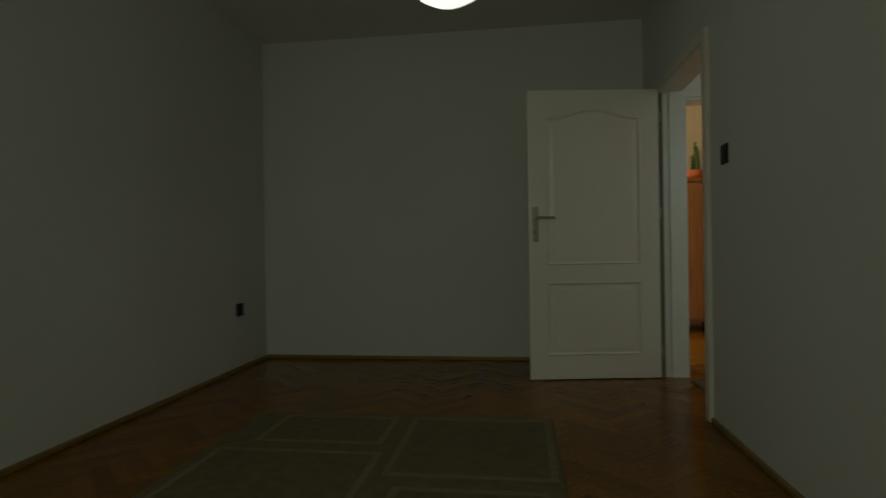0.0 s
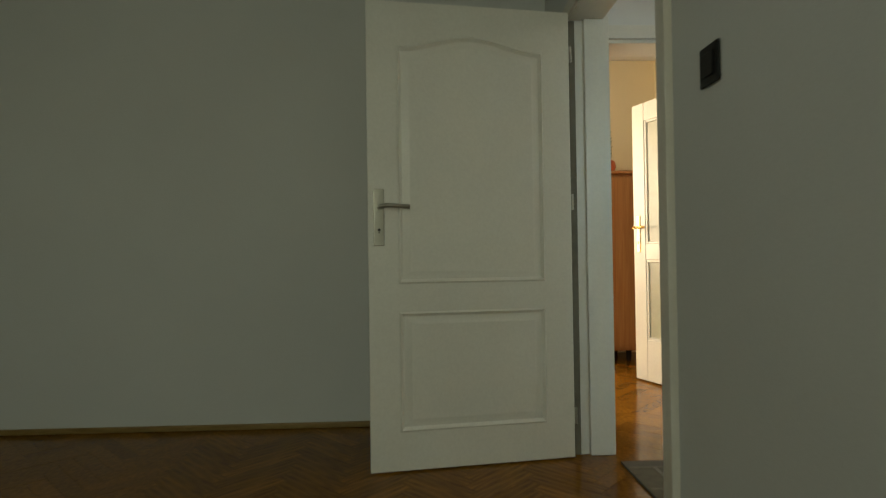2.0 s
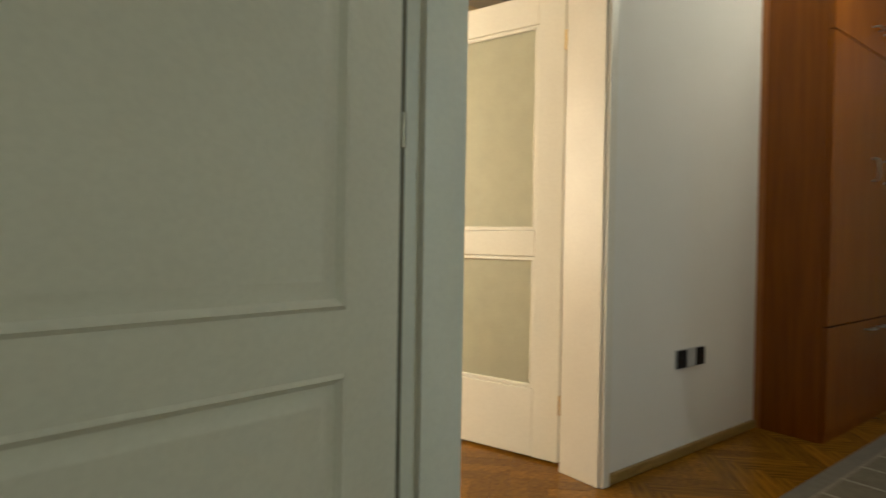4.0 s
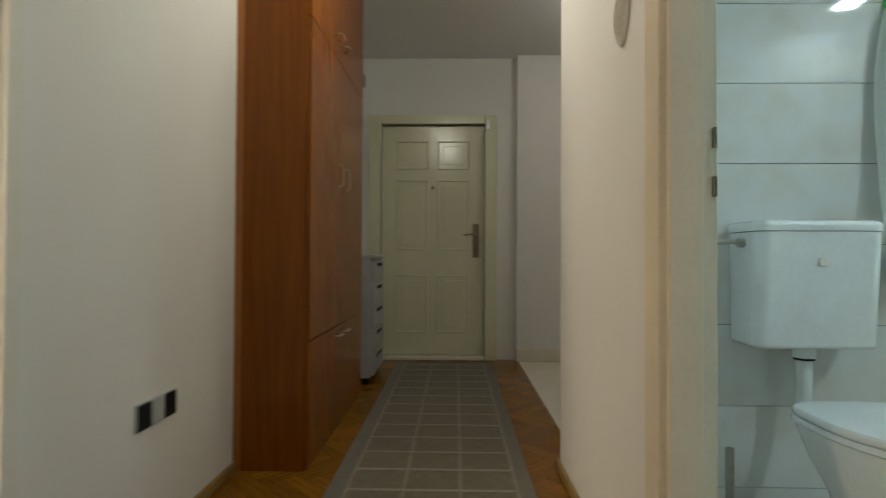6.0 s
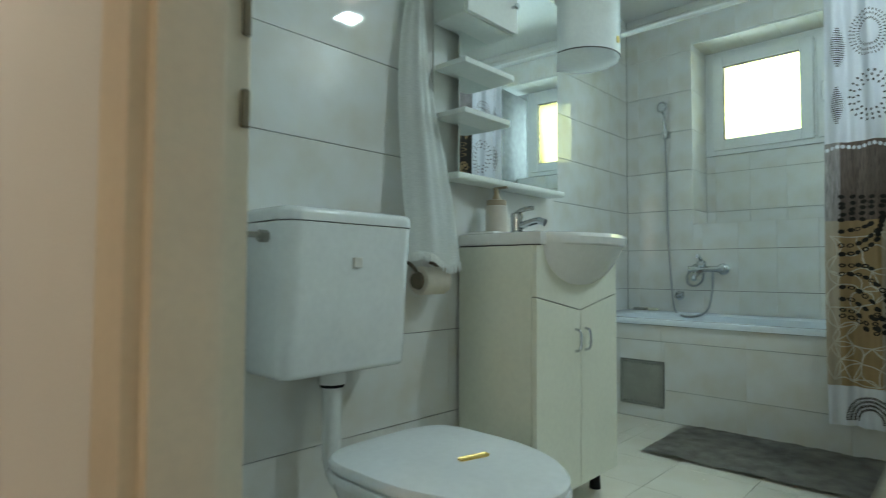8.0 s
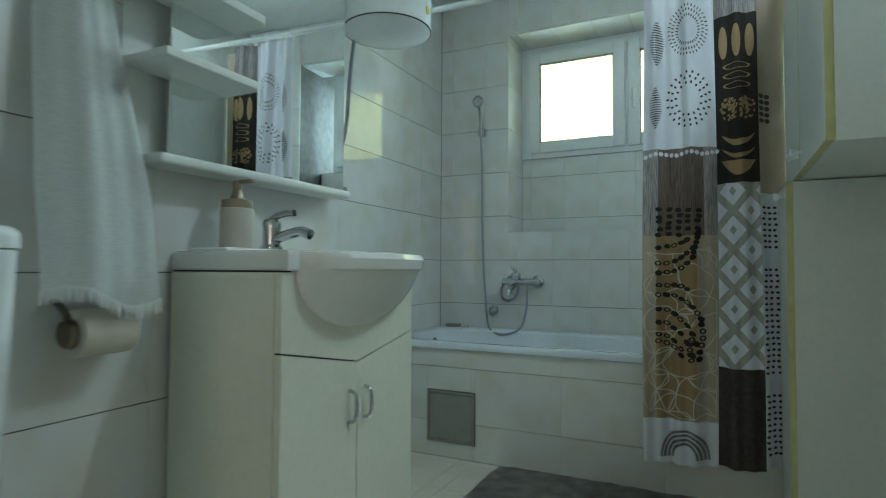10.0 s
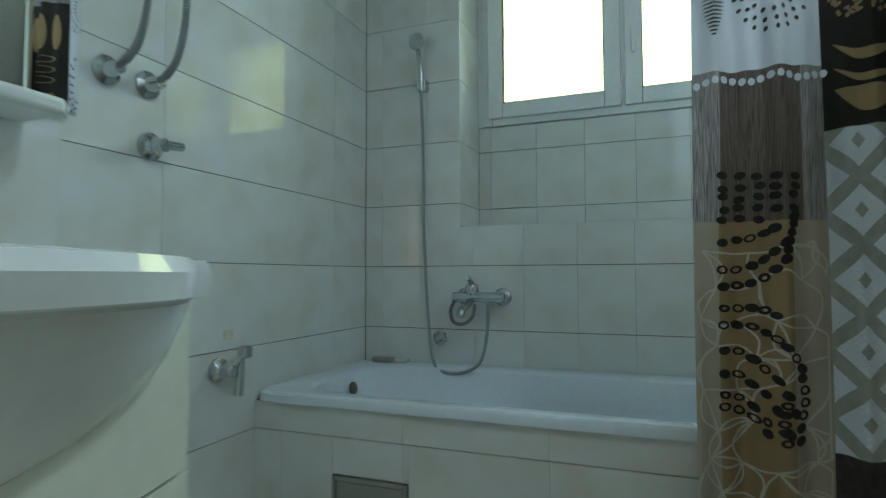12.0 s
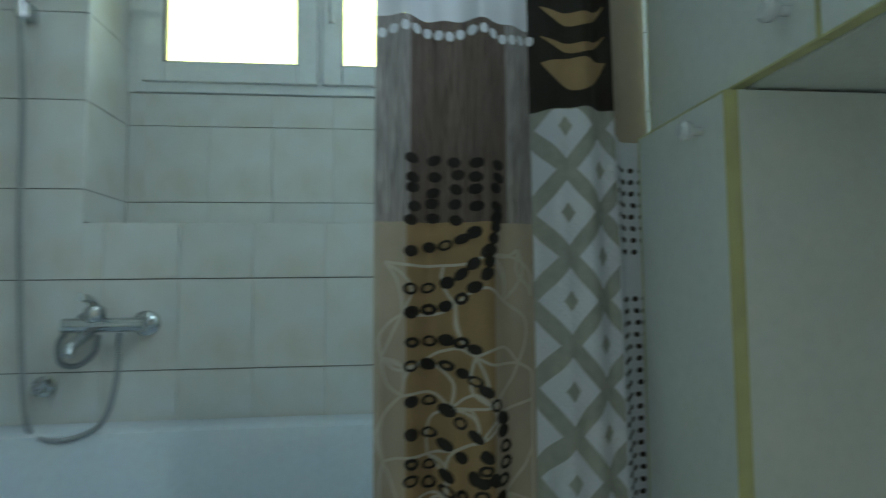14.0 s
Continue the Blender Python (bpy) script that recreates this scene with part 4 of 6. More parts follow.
def cistern():
    c = root("cistern", (2.96, 3.125, 0.63), "white plastic wall-hung toilet cistern", "cistern")
    bm = bmesh.new()
    rounded_block(bm, 2.87, 2.935, 0.635, 3.046, 3.315, 0.9885, 0.04, 0.014, 0.003)
    for v in bm.verts:
        f = (0.985 - v.co.z) / 0.35
        v.co.x += 0.02 * f * (3.046 - v.co.x) / 0.17
        v.co.y += (3.125 - v.co.y) * 0.02 * f
    part("tank", bm, WHITE_PLASTIC, c)
    bm = bmesh.new()
    rounded_block(bm, 2.867, 2.932, 0.99, 3.047, 3.318, 1.022, 0.042, 0.002, 0.016)
    part("lid", bm, WHITE_PLASTIC, c, "rounded white lid")
    bm = bmesh.new()
    box(bm, 2.868, 3.11, 0.885, 2.886, 3.135, 0.91, bevel=0.002)
    part("badge", bm, FRAME_WHITE, c, "small square badge")
    bm = bmesh.new()
    cone(bm, (2.965, 3.125, 0.6), (2.965, 3.125, 0.64), 0.034, seg=20)
    part("collar", bm, WHITE_PLASTIC, c)
    bm = bmesh.new()
    cone(bm, (2.965, 3.125, 0.592), (2.965, 3.125, 0.6), 0.03, seg=20)
    part("gasket", bm, BLACK, c, "black rubber gasket")
    bm = bmesh.new()
    tube(bm, smooth_path([(2.965, 3.125, 0.6), (2.965, 3.125, 0.5), (2.962, 3.125, 0.42), (2.92, 3.125, 0.37), (2.8, 3.125, 0.36)]), 0.024, 14)
    part("flush_pipe", bm, WHITE_PLASTIC, c, "white plastic flush pipe")
    bm = bmesh.new()
    tube(bm, smooth_path([(2.955, 3.31, 0.955), (2.955, 3.36, 0.957), (2.96, 3.42, 0.95), (2.985, 3.45, 0.91), (3.03, 3.455, 0.86)]), 0.0068, 10)
    cone(bm, (2.955, 3.312, 0.955), (2.955, 3.335, 0.955), 0.014, seg=6)
    cone(bm, (3.01, 3.455, 0.86), (3.049, 3.455, 0.86), 0.016, seg=12)
    cone(bm, (3.01, 3.455, 0.85), (3.01, 3.455, 0.81), 0.012, 0.014, seg=10)
    part("feed_pipe", bm, STEEL, c, "bent metal feed pipe with a valve")


cistern()


def toilet_brush():
    x, y = 2.955, 3.36
    b = root("toilet_brush", (x, y, BF), "steel toilet brush in a low round holder on the floor", "toilet brush")
    bm = bmesh.new()
    lathe(bm, [(0.066, 0), (0.068, 0.008), (0.06, 0.02), (0.045, 0.026)], (x, y, BF), 28)
    part("holder", bm, STEEL, b)
    bm = bmesh.new()
    cone(bm, (x, y, BF + 0.02), (x, y, BF + 0.2), 0.012, 0.013, 14)
    part("handle", bm, STEEL, b)


toilet_brush()


def vanity():
    v = root("vanity_unit", (2.9, 2.31, BF), "cream lacquered vanity unit under the washbasin", "vanity unit")
    x0, x1, y0, y1 = 2.735, 3.04, 2.07, 2.572
    bm = bmesh.new()
    box(bm, x0 + 0.018, y0, BF + 0.075, x1, y1, 0.957, bevel=0.002)
    part("body", bm, VANITY, v)
    mid = (y0 + y1) / 2
    for a, b in [(y0 + 0.001, mid - 0.0015), (mid + 0.0015, y1 - 0.001)]:
        bm = bmesh.new()
        vs = box(bm, x0, a, BF + 0.078, x0 + 0.016, b, 0.8015)
        for w in bm.verts:
            if w.co.z > 0.7:
                w.co.z -= 0.048 * (1 - abs(w.co.y - mid) / (y1 - mid))
        dr = part("door", bm, VANITY, v)
        hy = mid + (0.03 if a > mid - 0.01 else -0.03)
        bm = bmesh.new()
        tube(bm, smooth_path([(x0, hy, 0.695), (x0 - 0.016, hy, 0.688), (x0 - 0.02, hy, 0.66), (x0 - 0.016, hy, 0.632), (x0, hy, 0.625)], 4), 0.0045, 8)
        part("handle", bm, CHROME, dr, "small chrome bow handle")
    bm = bmesh.new()
    lo, hi = [], []
    for xx in (x0 + 0.001, x0 + 0.0165):
        lo.append([bm.verts.new((xx, yy, 0.805 - 0.048 * (1 - abs(yy - mid) / (y1 - mid)))) for yy in (y0 + 0.001, mid, y1 - 0.001)])
        hi.append([bm.verts.new((xx, yy, 0.957)) for yy in (y0 + 0.001, mid, y1 - 0.001)])
    for k in (0, 1):
        bm.faces.new((lo[k][0], lo[k][1], hi[k][1], hi[k][0]))
        bm.faces.new((lo[k][1], lo[k][2], hi[k][2], hi[k][1]))
        bm.faces.new((lo[0][k], lo[0][k + 1], lo[1][k + 1], lo[1][k]))
        bm.faces.new((hi[0][k], hi[0][k + 1], hi[1][k + 1], hi[1][k]))
    for k in (0, 2):
        bm.faces.new((lo[0][k], lo[1][k], hi[1][k], hi[0][k]))
    part("apron", bm, VANITY, v)
    bm = bmesh.new()
    box(bm, x0 + 0.0168, y0 + 0.003, 0.7, x0 + 0.0178, y1 - 0.003, 0.81)
    part("gap_lining", bm, SHADOW_GAP, v, "dark lining painted as shade in the gap above the doors")
    for yy in (y0 + 0.05, y1 - 0.05):
        for xx in (x0 + 0.06, x1 - 0.06):
            bm = bmesh.new()
            cone(bm, (xx, yy, BF), (xx, yy, BF + 0.077), 0.02, 0.016, 12)
            part("foot", bm, BLACK, v, "black adjustable foot")


vanity()


def washbasin():
    w = root("washbasin", (2.88, 2.31, 0.925), "white ceramic washbasin with a round bowl front on the vanity", "washbasin")
    cy = 2.31
    n = 48
    def outline(grow, bulge):
        """Plan: a straight slab with a round front."""
        pts = []
        for i in range(n + 1):
            u = -1 + 2 * i / n
            yy = cy + u * (0.256 + grow)
            front = 2.725 - grow - bulge * max(0.0, 1 - (u / 0.86) ** 2) ** 0.6
            pts.append((front, yy))
        pts += [(3.046, cy + 0.256 + grow), (3.046, cy - 0.256 - grow)]
        return pts
    bm = bmesh.new()
    levels = [(-0.004, 0.095, 0.9605), (-0.001, 0.104, 0.966), (0.0, 0.108, 0.986), (-0.004, 0.105, 0.998), (-0.02, 0.098, 1.001)]
    rings = [[bm.verts.new((p[0], p[1], z)) for p in outline(g, b)] for g, b, z in levels]
    for a, b in zip(rings, rings[1:]):
        for i in range(len(a)):
            bm.faces.new((a[i], a[(i + 1) % len(a)], b[(i + 1) % len(b)], b[i]))
    bm.faces.new(list(reversed(rings[0])))
    # hollow of the bowl
    top = rings[-1]
    hole = []
    for k, (r, z) in enumerate([(1.0, 0.998), (0.94, 0.975), (0.8, 0.945), (0.5, 0.928), (0.12, 0.925)]):
        hole.append([bm.verts.new((2.79 + 0.165 * r * math.cos(2 * math.pi * i / len(top)), cy + 0.21 * r * math.sin(2 * math.pi * i / len(top)), z)) for i in range(len(top))])
    angle = lambda p: math.atan2((p.co.y - cy) / 0.21, (p.co.x - 2.79) / 0.165) % (2 * math.pi)
    order = sorted(top, key=angle)
    for i in range(len(order)):
        bm.faces.new((order[i], order[(i + 1) % len(order)], hole[0][(i + 1) % len(order)], hole[0][i]))
    for a, b in zip(hole, hole[1:]):
        for i in range(len(a)):
            bm.faces.new((a[i], a[(i + 1) % len(a)], b[(i + 1) % len(b)], b[i]))
    bm.faces.new(hole[-1])
    part("slab", bm, CERAMIC, w)
    bm = bmesh.new()
    box(bm, 2.925, 2.14, 0.985, 3.045, 2.53, 1.01, bevel=0.008, seg=3)
    part("ledge", bm, CERAMIC, w, "raised back ledge")
    bm = bmesh.new()
    rows = []
    for sx, sy, z in [(0.95, 1.0, 0.966), (0.84, 0.985, 0.944), (0.68, 0.93, 0.914), (0.49, 0.82, 0.886), (0.31, 0.63, 0.86), (0.14, 0.37, 0.84), (0.03, 0.05, 0.834)]:
        rows.append([bm.verts.new((2.745 - 0.115 * sx * math.sin(math.pi * i / 24), cy + 0.226 * sy * math.cos(math.pi * i / 24), z)) for i in range(25)])
    for a, b in zip(rows, rows[1:]):
        for i in range(24):
            bm.faces.new((a[i], a[i + 1], b[i + 1], b[i]))
    part("bowl_front", bm, CERAMIC, w, "round outside of the bowl")
    bm = bmesh.new()
    box(bm, 2.75, 2.066, 0.957, 3.04, 2.5655, 0.9607)
    part("joint", bm, SHADOW_GAP, w, "dark joint under the basin")


washbasin()


def basin_tap():
    x, y, z = 2.96, 2.36, 1.0095
    t = root("basin_tap", (x, y, z), "chrome single-lever tap on the washbasin", "tap")
    bm = bmesh.new()
    lathe(bm, [(0.026, 0), (0.026, 0.006), (0.021, 0.012), (0.021, 0.05), (0.023, 0.062), (0.018, 0.072), (0.006, 0.076)], (x, y, z), 24)
    part("body", bm, CHROME, t)
    bm = bmesh.new()
    tube(bm, smooth_path([(x, y, z + 0.022), (x - 0.05, y - 0.004, z + 0.036), (x - 0.085, y - 0.008, z + 0.042), (x - 0.11, y - 0.01, z + 0.034)]), 0.0125, 12)
    part("spout", bm, CHROME, t)
    bm = bmesh.new()
    tube(bm, smooth_path([(x + 0.014, y, z + 0.062), (x - 0.012, y, z + 0.078), (x - 0.04, y - 0.002, z + 0.085), (x - 0.066, y - 0.004, z + 0.086)]), 0.0085, 10)
    part("lever", bm, CHROME, t)


basin_tap()


def soap_dispenser():
    x, y, z = 2.975, 2.455, 1.0095
    s = root("soap_dispenser", (x, y, z), "beige ceramic soap dispenser with a bronze pump on the basin", "soap dispenser")
    bm = bmesh.new()
    lathe(bm, [(0.036, 0), (0.038, 0.004), (0.037, 0.085), (0.034, 0.09)], (x, y, z), 28)
    part("bottle", bm, SOAP, s)
    bm = bmesh.new()
    lathe(bm, [(0.034, 0.09), (0.035, 0.094), (0.034, 0.108), (0.016, 0.112), (0.011, 0.125), (0.008, 0.135)], (x, y, z), 24)
    part("collar", bm, SOAP_TOP, s)
    bm = bmesh.new()
    cone(bm, (x, y, z + 0.13), (x, y, z + 0.152), 0.009, 0.011, 12)
    box(bm, x - 0.045, y - 0.006, z + 0.146, x + 0.008, y + 0.006, z + 0.154, bevel=0.002)
    part("pump", bm, SOAP_TOP, s)


soap_dispenser()


def mirror_unit():
    m = root("mirror_cabinet", (3.03, 2.27, 1.2), "white bathroom mirror with open shelves and a small cupboard", "mirror cabinet")
    bm = bmesh.new()
    box(bm, -0.004, 0, 1.195, 0.004, 0.64, 1.98, bevel=0.0015, m=pose(3.041, 1.97, 0, 0, 0, 2.7))
    part("mirror", bm, MIRROR, m, "clear mirror glass")
    bm = bmesh.new()
    box(bm, 3.046, 1.975, 1.192, 3.0495, 2.69, 2.0)
    part("back_panel", bm, CAB_WHITE, m)
    bm = bmesh.new()
    box(bm, 2.965, 2.03, 1.17, 3.046, 2.66, 1.192, bevel=0.008, seg=3)
    part("bottom_shelf", bm, CAB_WHITE, m)
    def corner_shelf(z, y0):
        bm = bmesh.new()
        pts = [(3.037, 2.695), (3.037, y0), (2.925, y0), (2.908, y0 + 0.017), (2.908, 2.695)]
        lo = [bm.verts.new((p[0], p[1], z)) for p in pts]
        hi = [bm.verts.new((p[0], p[1], z + 0.018)) for p in pts]
        bm.faces.new(list(reversed(lo)))
        bm.faces.new(hi)
        for i in range(len(pts)):
            bm.faces.new((lo[i], lo[(i + 1) % len(pts)], hi[(i + 1) % len(pts)], hi[i]))
        bmesh.ops.bevel(bm, geom=list(bm.edges), offset=0.002, segments=1, affect="EDGES")
        part("shelf", bm, CAB_WHITE, m)
    corner_shelf(1.36, 2.45)
    corner_shelf(1.515, 2.43)
    bm = bmesh.new()
    box(bm, 3.012, 2.545, 1.192, 3.03, 2.555, 1.665)
    part("post", bm, CAB_WHITE, m)
    bm = bmesh.new()
    box(bm, 2.91, 2.445, 1.665, 3.037, 2.7, 1.98, bevel=0.004, seg=2)
    part("cupboard", bm, CAB_WHITE, m)
    bm = bmesh.new()
    box(bm, 2.894, 2.447, 1.668, 2.9095, 2.698, 1.978, bevel=0.003, seg=2)
    d = part("door", bm, CAB_WHITE, m)
    bm = bmesh.new()
    lathe(bm, [(0.005, 0), (0.005, 0.01), (0.011, 0.017), (0.009, 0.023)], (0, 0, 0), 14, m=pose(2.894, 2.475, 1.75, 0, -90))
    part("knob", bm, CHROME, d)


mirror_unit()


def towel():
    t = root("towel", (3.0, 2.79, 0.89), "white terry towel hanging from a green hook on the tiles", "towel")
    def f(u, v):
        z = 1.72 + (0.925 - 1.72) * v
        spread = 0.032 + 0.072 * min(1, v * 1.3) ** 0.8
        y = 2.795 - 0.028 * v + (0.5 - u) * 2 * spread + 0.01 * math.sin(6 * v)
        fold = 0.005 * math.sin(u * 10 + 1.2 * v) * (0.4 + 0.6 * v) + 0.002 * math.sin(23 * u + 3 * v)
        x = 3.024 - 0.065 * v ** 2.5 - 0.022 * math.sin(math.pi * u) + fold
        z += (0.012 * math.sin(u * 7) - 0.03 * u) * v
        return Vector((min(x, 3.036), y, z))
    bm = bmesh.new()
    grid(bm, f, 36, 50)
    bmesh.ops.solidify(bm, geom=list(bm.faces), thickness=0.007)
    part("cloth", bm, TOWEL, t)
    bm = bmesh.new()
    for i in range(40):
        p = f(i / 39, 1.0)
        cone(bm, p + Vector((-0.002, 0, 0.004)), p + Vector((-0.004 + 0.003 * math.sin(i * 2.1), 0.003 * math.cos(i * 3.7), -0.022)), 0.0025, 0.001, 5)
    part("fringe", bm, TOWEL, t)


towel()


def hook():
    h = root("towel_hook", (3.05, 2.795, 1.735), "small green plastic hook on the tiled wall", "hook")
    bm = bmesh.new()
    box(bm, 3.035, 2.775, 1.71, 3.0495, 2.815, 1.765, bevel=0.005, seg=2)
    box(bm, 3.026, 2.79, 1.728, 3.0355, 2.8, 1.752, bevel=0.002)
    part("plate", bm, GREEN, h)
    bm = bmesh.new()
    tube(bm, smooth_path([(3.036, 2.795, 1.725), (3.016, 2.795, 1.715), (3.008, 2.795, 1.728), (3.008, 2.795, 1.742)], 4), 0.004, 8)
    part("peg", bm, GREEN, h)


hook()


def paper_holder():
    p = root("toilet_paper_holder", (3.05, 2.72, 0.86), "bronze toilet paper holder with a part-used roll", "toilet paper holder")
    bm = bmesh.new()
    lathe(bm, [(0.02, 0), (0.04, 0.0), (0.042, 0.004), (0.042, 0.096), (0.04, 0.1), (0.02, 0.1)], (0, 0, 0), 28, m=pose(2.995, 2.8, 0.85, 90))
    part("roll", bm, PAPER, p, "roll of beige toilet paper")
    for yy, s in ((2.803, 1), (2.697, -1)):
        bm = bmesh.new()
        cone(bm, (2.995, yy, 0.85), (2.995, yy + s * 0.01, 0.85), 0.027, 0.023, 18)
        tube(bm, smooth_path([(2.995, yy, 0.85), (3.005, yy, 0.88), (3.03, yy, 0.9), (3.049, yy, 0.905)], 4), 0.006, 8)
        part("bracket", bm, DARK_BRONZE, p)


paper_holder()


def boiler():
    x, y, r, z0 = 3.245, 1.39, 0.185, 1.962
    b = root("water_heater", (x, y, z0), "white cylindrical electric water heater hanging on the tiled wall", "water heater")
    bm = bmesh.new()
    lathe(bm, [(r * 0.985, 0.0), (r, 0.008), (r, 0.6)], (x, y, z0), 48)
    part("tank", bm, WHITE_PLASTIC, b)
    bm = bmesh.new()
    lathe(bm, [(0.02, -0.028), (r * 0.5, -0.026), (r * 0.85, -0.012), (r * 0.97, -0.001)], (x, y, z0), 48)
    part("bottom_cap", bm, WHITE_PLASTIC, b)
    bm = bmesh.new()
    lathe(bm, [(r * 1.002, 0.0005), (r * 1.002, 0.005)], (x, y, z0), 48)
    part("seam", bm, SHADOW_GAP, b, "dark seam")
    a = math.radians(184)
    bm = bmesh.new()
    lathe(bm, [(0.018, 0), (0.018, 0.003)], (0, 0, 0), 20, m=Matrix.Translation((x + r * math.cos(a), y + r * math.sin(a), z0 + 0.065)) @ pose(0, 0, 0, 0, 0, 184) @ pose(0, 0, 0, 0, 90) @ pose(0, 0, 0))
    part("badge", bm, GOLD, b, "round gold badge")
    bm = bmesh.new()
    box(bm, x + r * 0.8, y - 0.1, z0 + 0.2, 3.489, y + 0.1, z0 + 0.26, bevel=0.003)
    part("bracket", bm, STEEL, b)


boiler()


def hose(name, pts, r, label, ribbed=True):
    h = root(name, pts[0], label, "hose")
    bm = bmesh.new()
    path = smooth_path(pts, 40 if ribbed else 8)
    tube(bm, path, r, 8, r * 0.22 if ribbed else 0.0)
    part("sleeve", bm, HOSE, h)
    return h


for yy in (1.585, 1.475):
    hose("heater_hose", [(3.4, yy - 0.07, 1.967), (3.415, yy - 0.06, 1.8), (3.42, yy - 0.05, 1.62), (3.422, yy - 0.03, 1.52), (3.425, yy, 1.465), (3.46, yy, 1.45)], 0.0095, "ribbed steel heater hose running down to the wall")
    bm = bmesh.new()
    lathe(bm, [(0.033, 0), (0.034, 0.008), (0.02, 0.016), (0.016, 0.04), (0.013, 0.05)], (0, 0, 0), 24, m=pose(3.489, yy, 1.45, 0, -90))
    tagged(new("wall_flange", finish("wall_flange", bm, CHROME, True)), "round chrome wall flange of the heater hose", "pipe fitting", "heater fittings")


def stop_valve(name, y, z, label, long_lever):
    v = root(name, (3.49, y, z), label, "valve")
    bm = bmesh.new()
    lathe(bm, [(0.034, 0), (0.034, 0.01), (0.022, 0.018), (0.017, 0.03), (0.017, 0.055), (0.012, 0.06)], (0, 0, 0), 24, m=pose(3.489, y, z, 0, -90))
    part("body", bm, CHROME, v)
    bm = bmesh.new()
    if long_lever:
        tube(bm, smooth_path([(3.45, y, z), (3.435, y - 0.02, z + 0.02), (3.43, y - 0.045, z + 0.045)], 5), 0.012, 10)
        cone(bm, (3.43, y - 0.03, z + 0.035), (3.432, y - 0.022, z - 0.07), 0.011, 0.014, 12)
        lathe(bm, [(0.012, 0), (0.02, 0.004), (0.021, 0.03), (0.014, 0.036)], (3.43, y - 0.045, z + 0.03), 14)
    else:
        cone(bm, (3.435, y, z), (3.43, y - 0.048, z + 0.004), 0.013, 0.011, 12)
    part("handle", bm, CHROME, v)


stop_valve("stop_valve", 1.465, 1.3, "chrome stop valve on the tiled wall", False)
stop_valve("washing_machine_tap", 1.225, 0.72, "chrome angled appliance tap on the tiled wall", True)


bm = bmesh.new()
box(bm, 3.4875, 1.165, 0.8, 3.4892, 1.2, 0.828)
tagged(new("tile_sticker", finish("tile_sticker", bm, PAPER)), "small yellowed paper sticker on the wall tile", "sticker")


# bathtub
RIM = 0.636
YT = 1.065


def bathtub():
    t = root("bathtub", (2.45, 0.72, BF), "white enamelled bathtub built in behind tiles", "bathtub")
    x0, x1, y0, y1 = 1.34, XS - 0.002, YN + 0.002, YT + 0.012
    cx, cy = (x0 + x1) / 2, (y0 + y1) / 2
    n = 64
    def ring(hx, hy, z, e, dx=0.0):
        out = []
        for i in range(n):
            a = 2 * math.pi * (i + 0.5) / n
            c, s = math.cos(a), math.sin(a)
            out.append((cx + dx + hx * math.copysign(abs(c) ** e, c), cy + hy * math.copysign(abs(s) ** e, s), z))
        return out
    hx, hy = (x1 - x0) / 2, (y1 - y0) / 2
    levels = [(hx, hy, RIM - 0.03, 0.08, 0), (hx, hy, RIM - 0.008, 0.08, 0), (hx - 0.006, hy - 0.006, RIM, 0.09, 0), (hx - 0.075, hy - 0.06, RIM - 0.002, 0.3, 0),
              (hx - 0.095, hy - 0.075, RIM - 0.014, 0.36, 0), (hx - 0.13, hy - 0.095, RIM - 0.15, 0.42, 0), (hx - 0.2, hy - 0.12, RIM - 0.33, 0.46, 0), (hx - 0.3, hy - 0.18, RIM - 0.36, 0.5, 0), (0.1, 0.05, RIM - 0.365, 0.9, 0)]
    bm = bmesh.new()
    rings = [[bm.verts.new(p) for p in ring(*lv)] for lv in levels]
    for a, b in zip(rings, rings[1:]):
        for i in range(n):
            bm.faces.new((a[i], a[(i + 1) % n], b[(i + 1) % n], b[i]))
    bm.faces.new(rings[-1])
    part("tub", bm, ENAMEL, t)
    bm = bmesh.new()
    lathe(bm, [(0.024, 0), (0.024, 0.006), (0.016, 0.01)], (0, 0, 0), 20, m=pose(3.372, 0.68, RIM - 0.06, 0, -82))
    part("overflow", bm, DARK_BRONZE, t, "round dark overflow")
    return t


bathtub()


def bath_mixer():
    m = root("bath_mixer", (2.98, YN, 0.9), "chrome bath mixer on the tiled wall", "tap")
    z = 0.9
    for x in (3.04, 2.89):
        bm = bmesh.new()
        lathe(bm, [(0.034, 0), (0.034, 0.012), (0.024, 0.022), (0.014, 0.026), (0.014, 0.05)], (0, 0, 0), 24, m=pose(x, YN + 0.001, z, -90))
        part("flange", bm, CHROME, m)
    bm = bmesh.new()
    cone(bm, (3.07, YN + 0.07, z), (2.87, YN + 0.07, z), 0.019, seg=18)
    lathe(bm, [(0.02, 0), (0.026, 0.01), (0.027, 0.03), (0.02, 0.04)], (2.995, YN + 0.07, z + 0.01), 20)
    part("body", bm, CHROME, m)
    bm = bmesh.new()
    tube(bm, smooth_path([(2.995, YN + 0.07, z + 0.05), (2.995, YN + 0.1, z + 0.068), (2.99, YN + 0.15, z + 0.075)], 5), 0.011, 10)
    part("lever", bm, CHROME, m)
    bm = bmesh.new()
    tube(bm, smooth_path([(3.0, YN + 0.07, z - 0.015), (3.0, YN + 0.12, z - 0.03), (3.0, YN + 0.17, z - 0.045), (3.0, YN + 0.185, z - 0.065)], 5), 0.014, 12)
    part("spout", bm, CHROME, m)


bath_mixer()


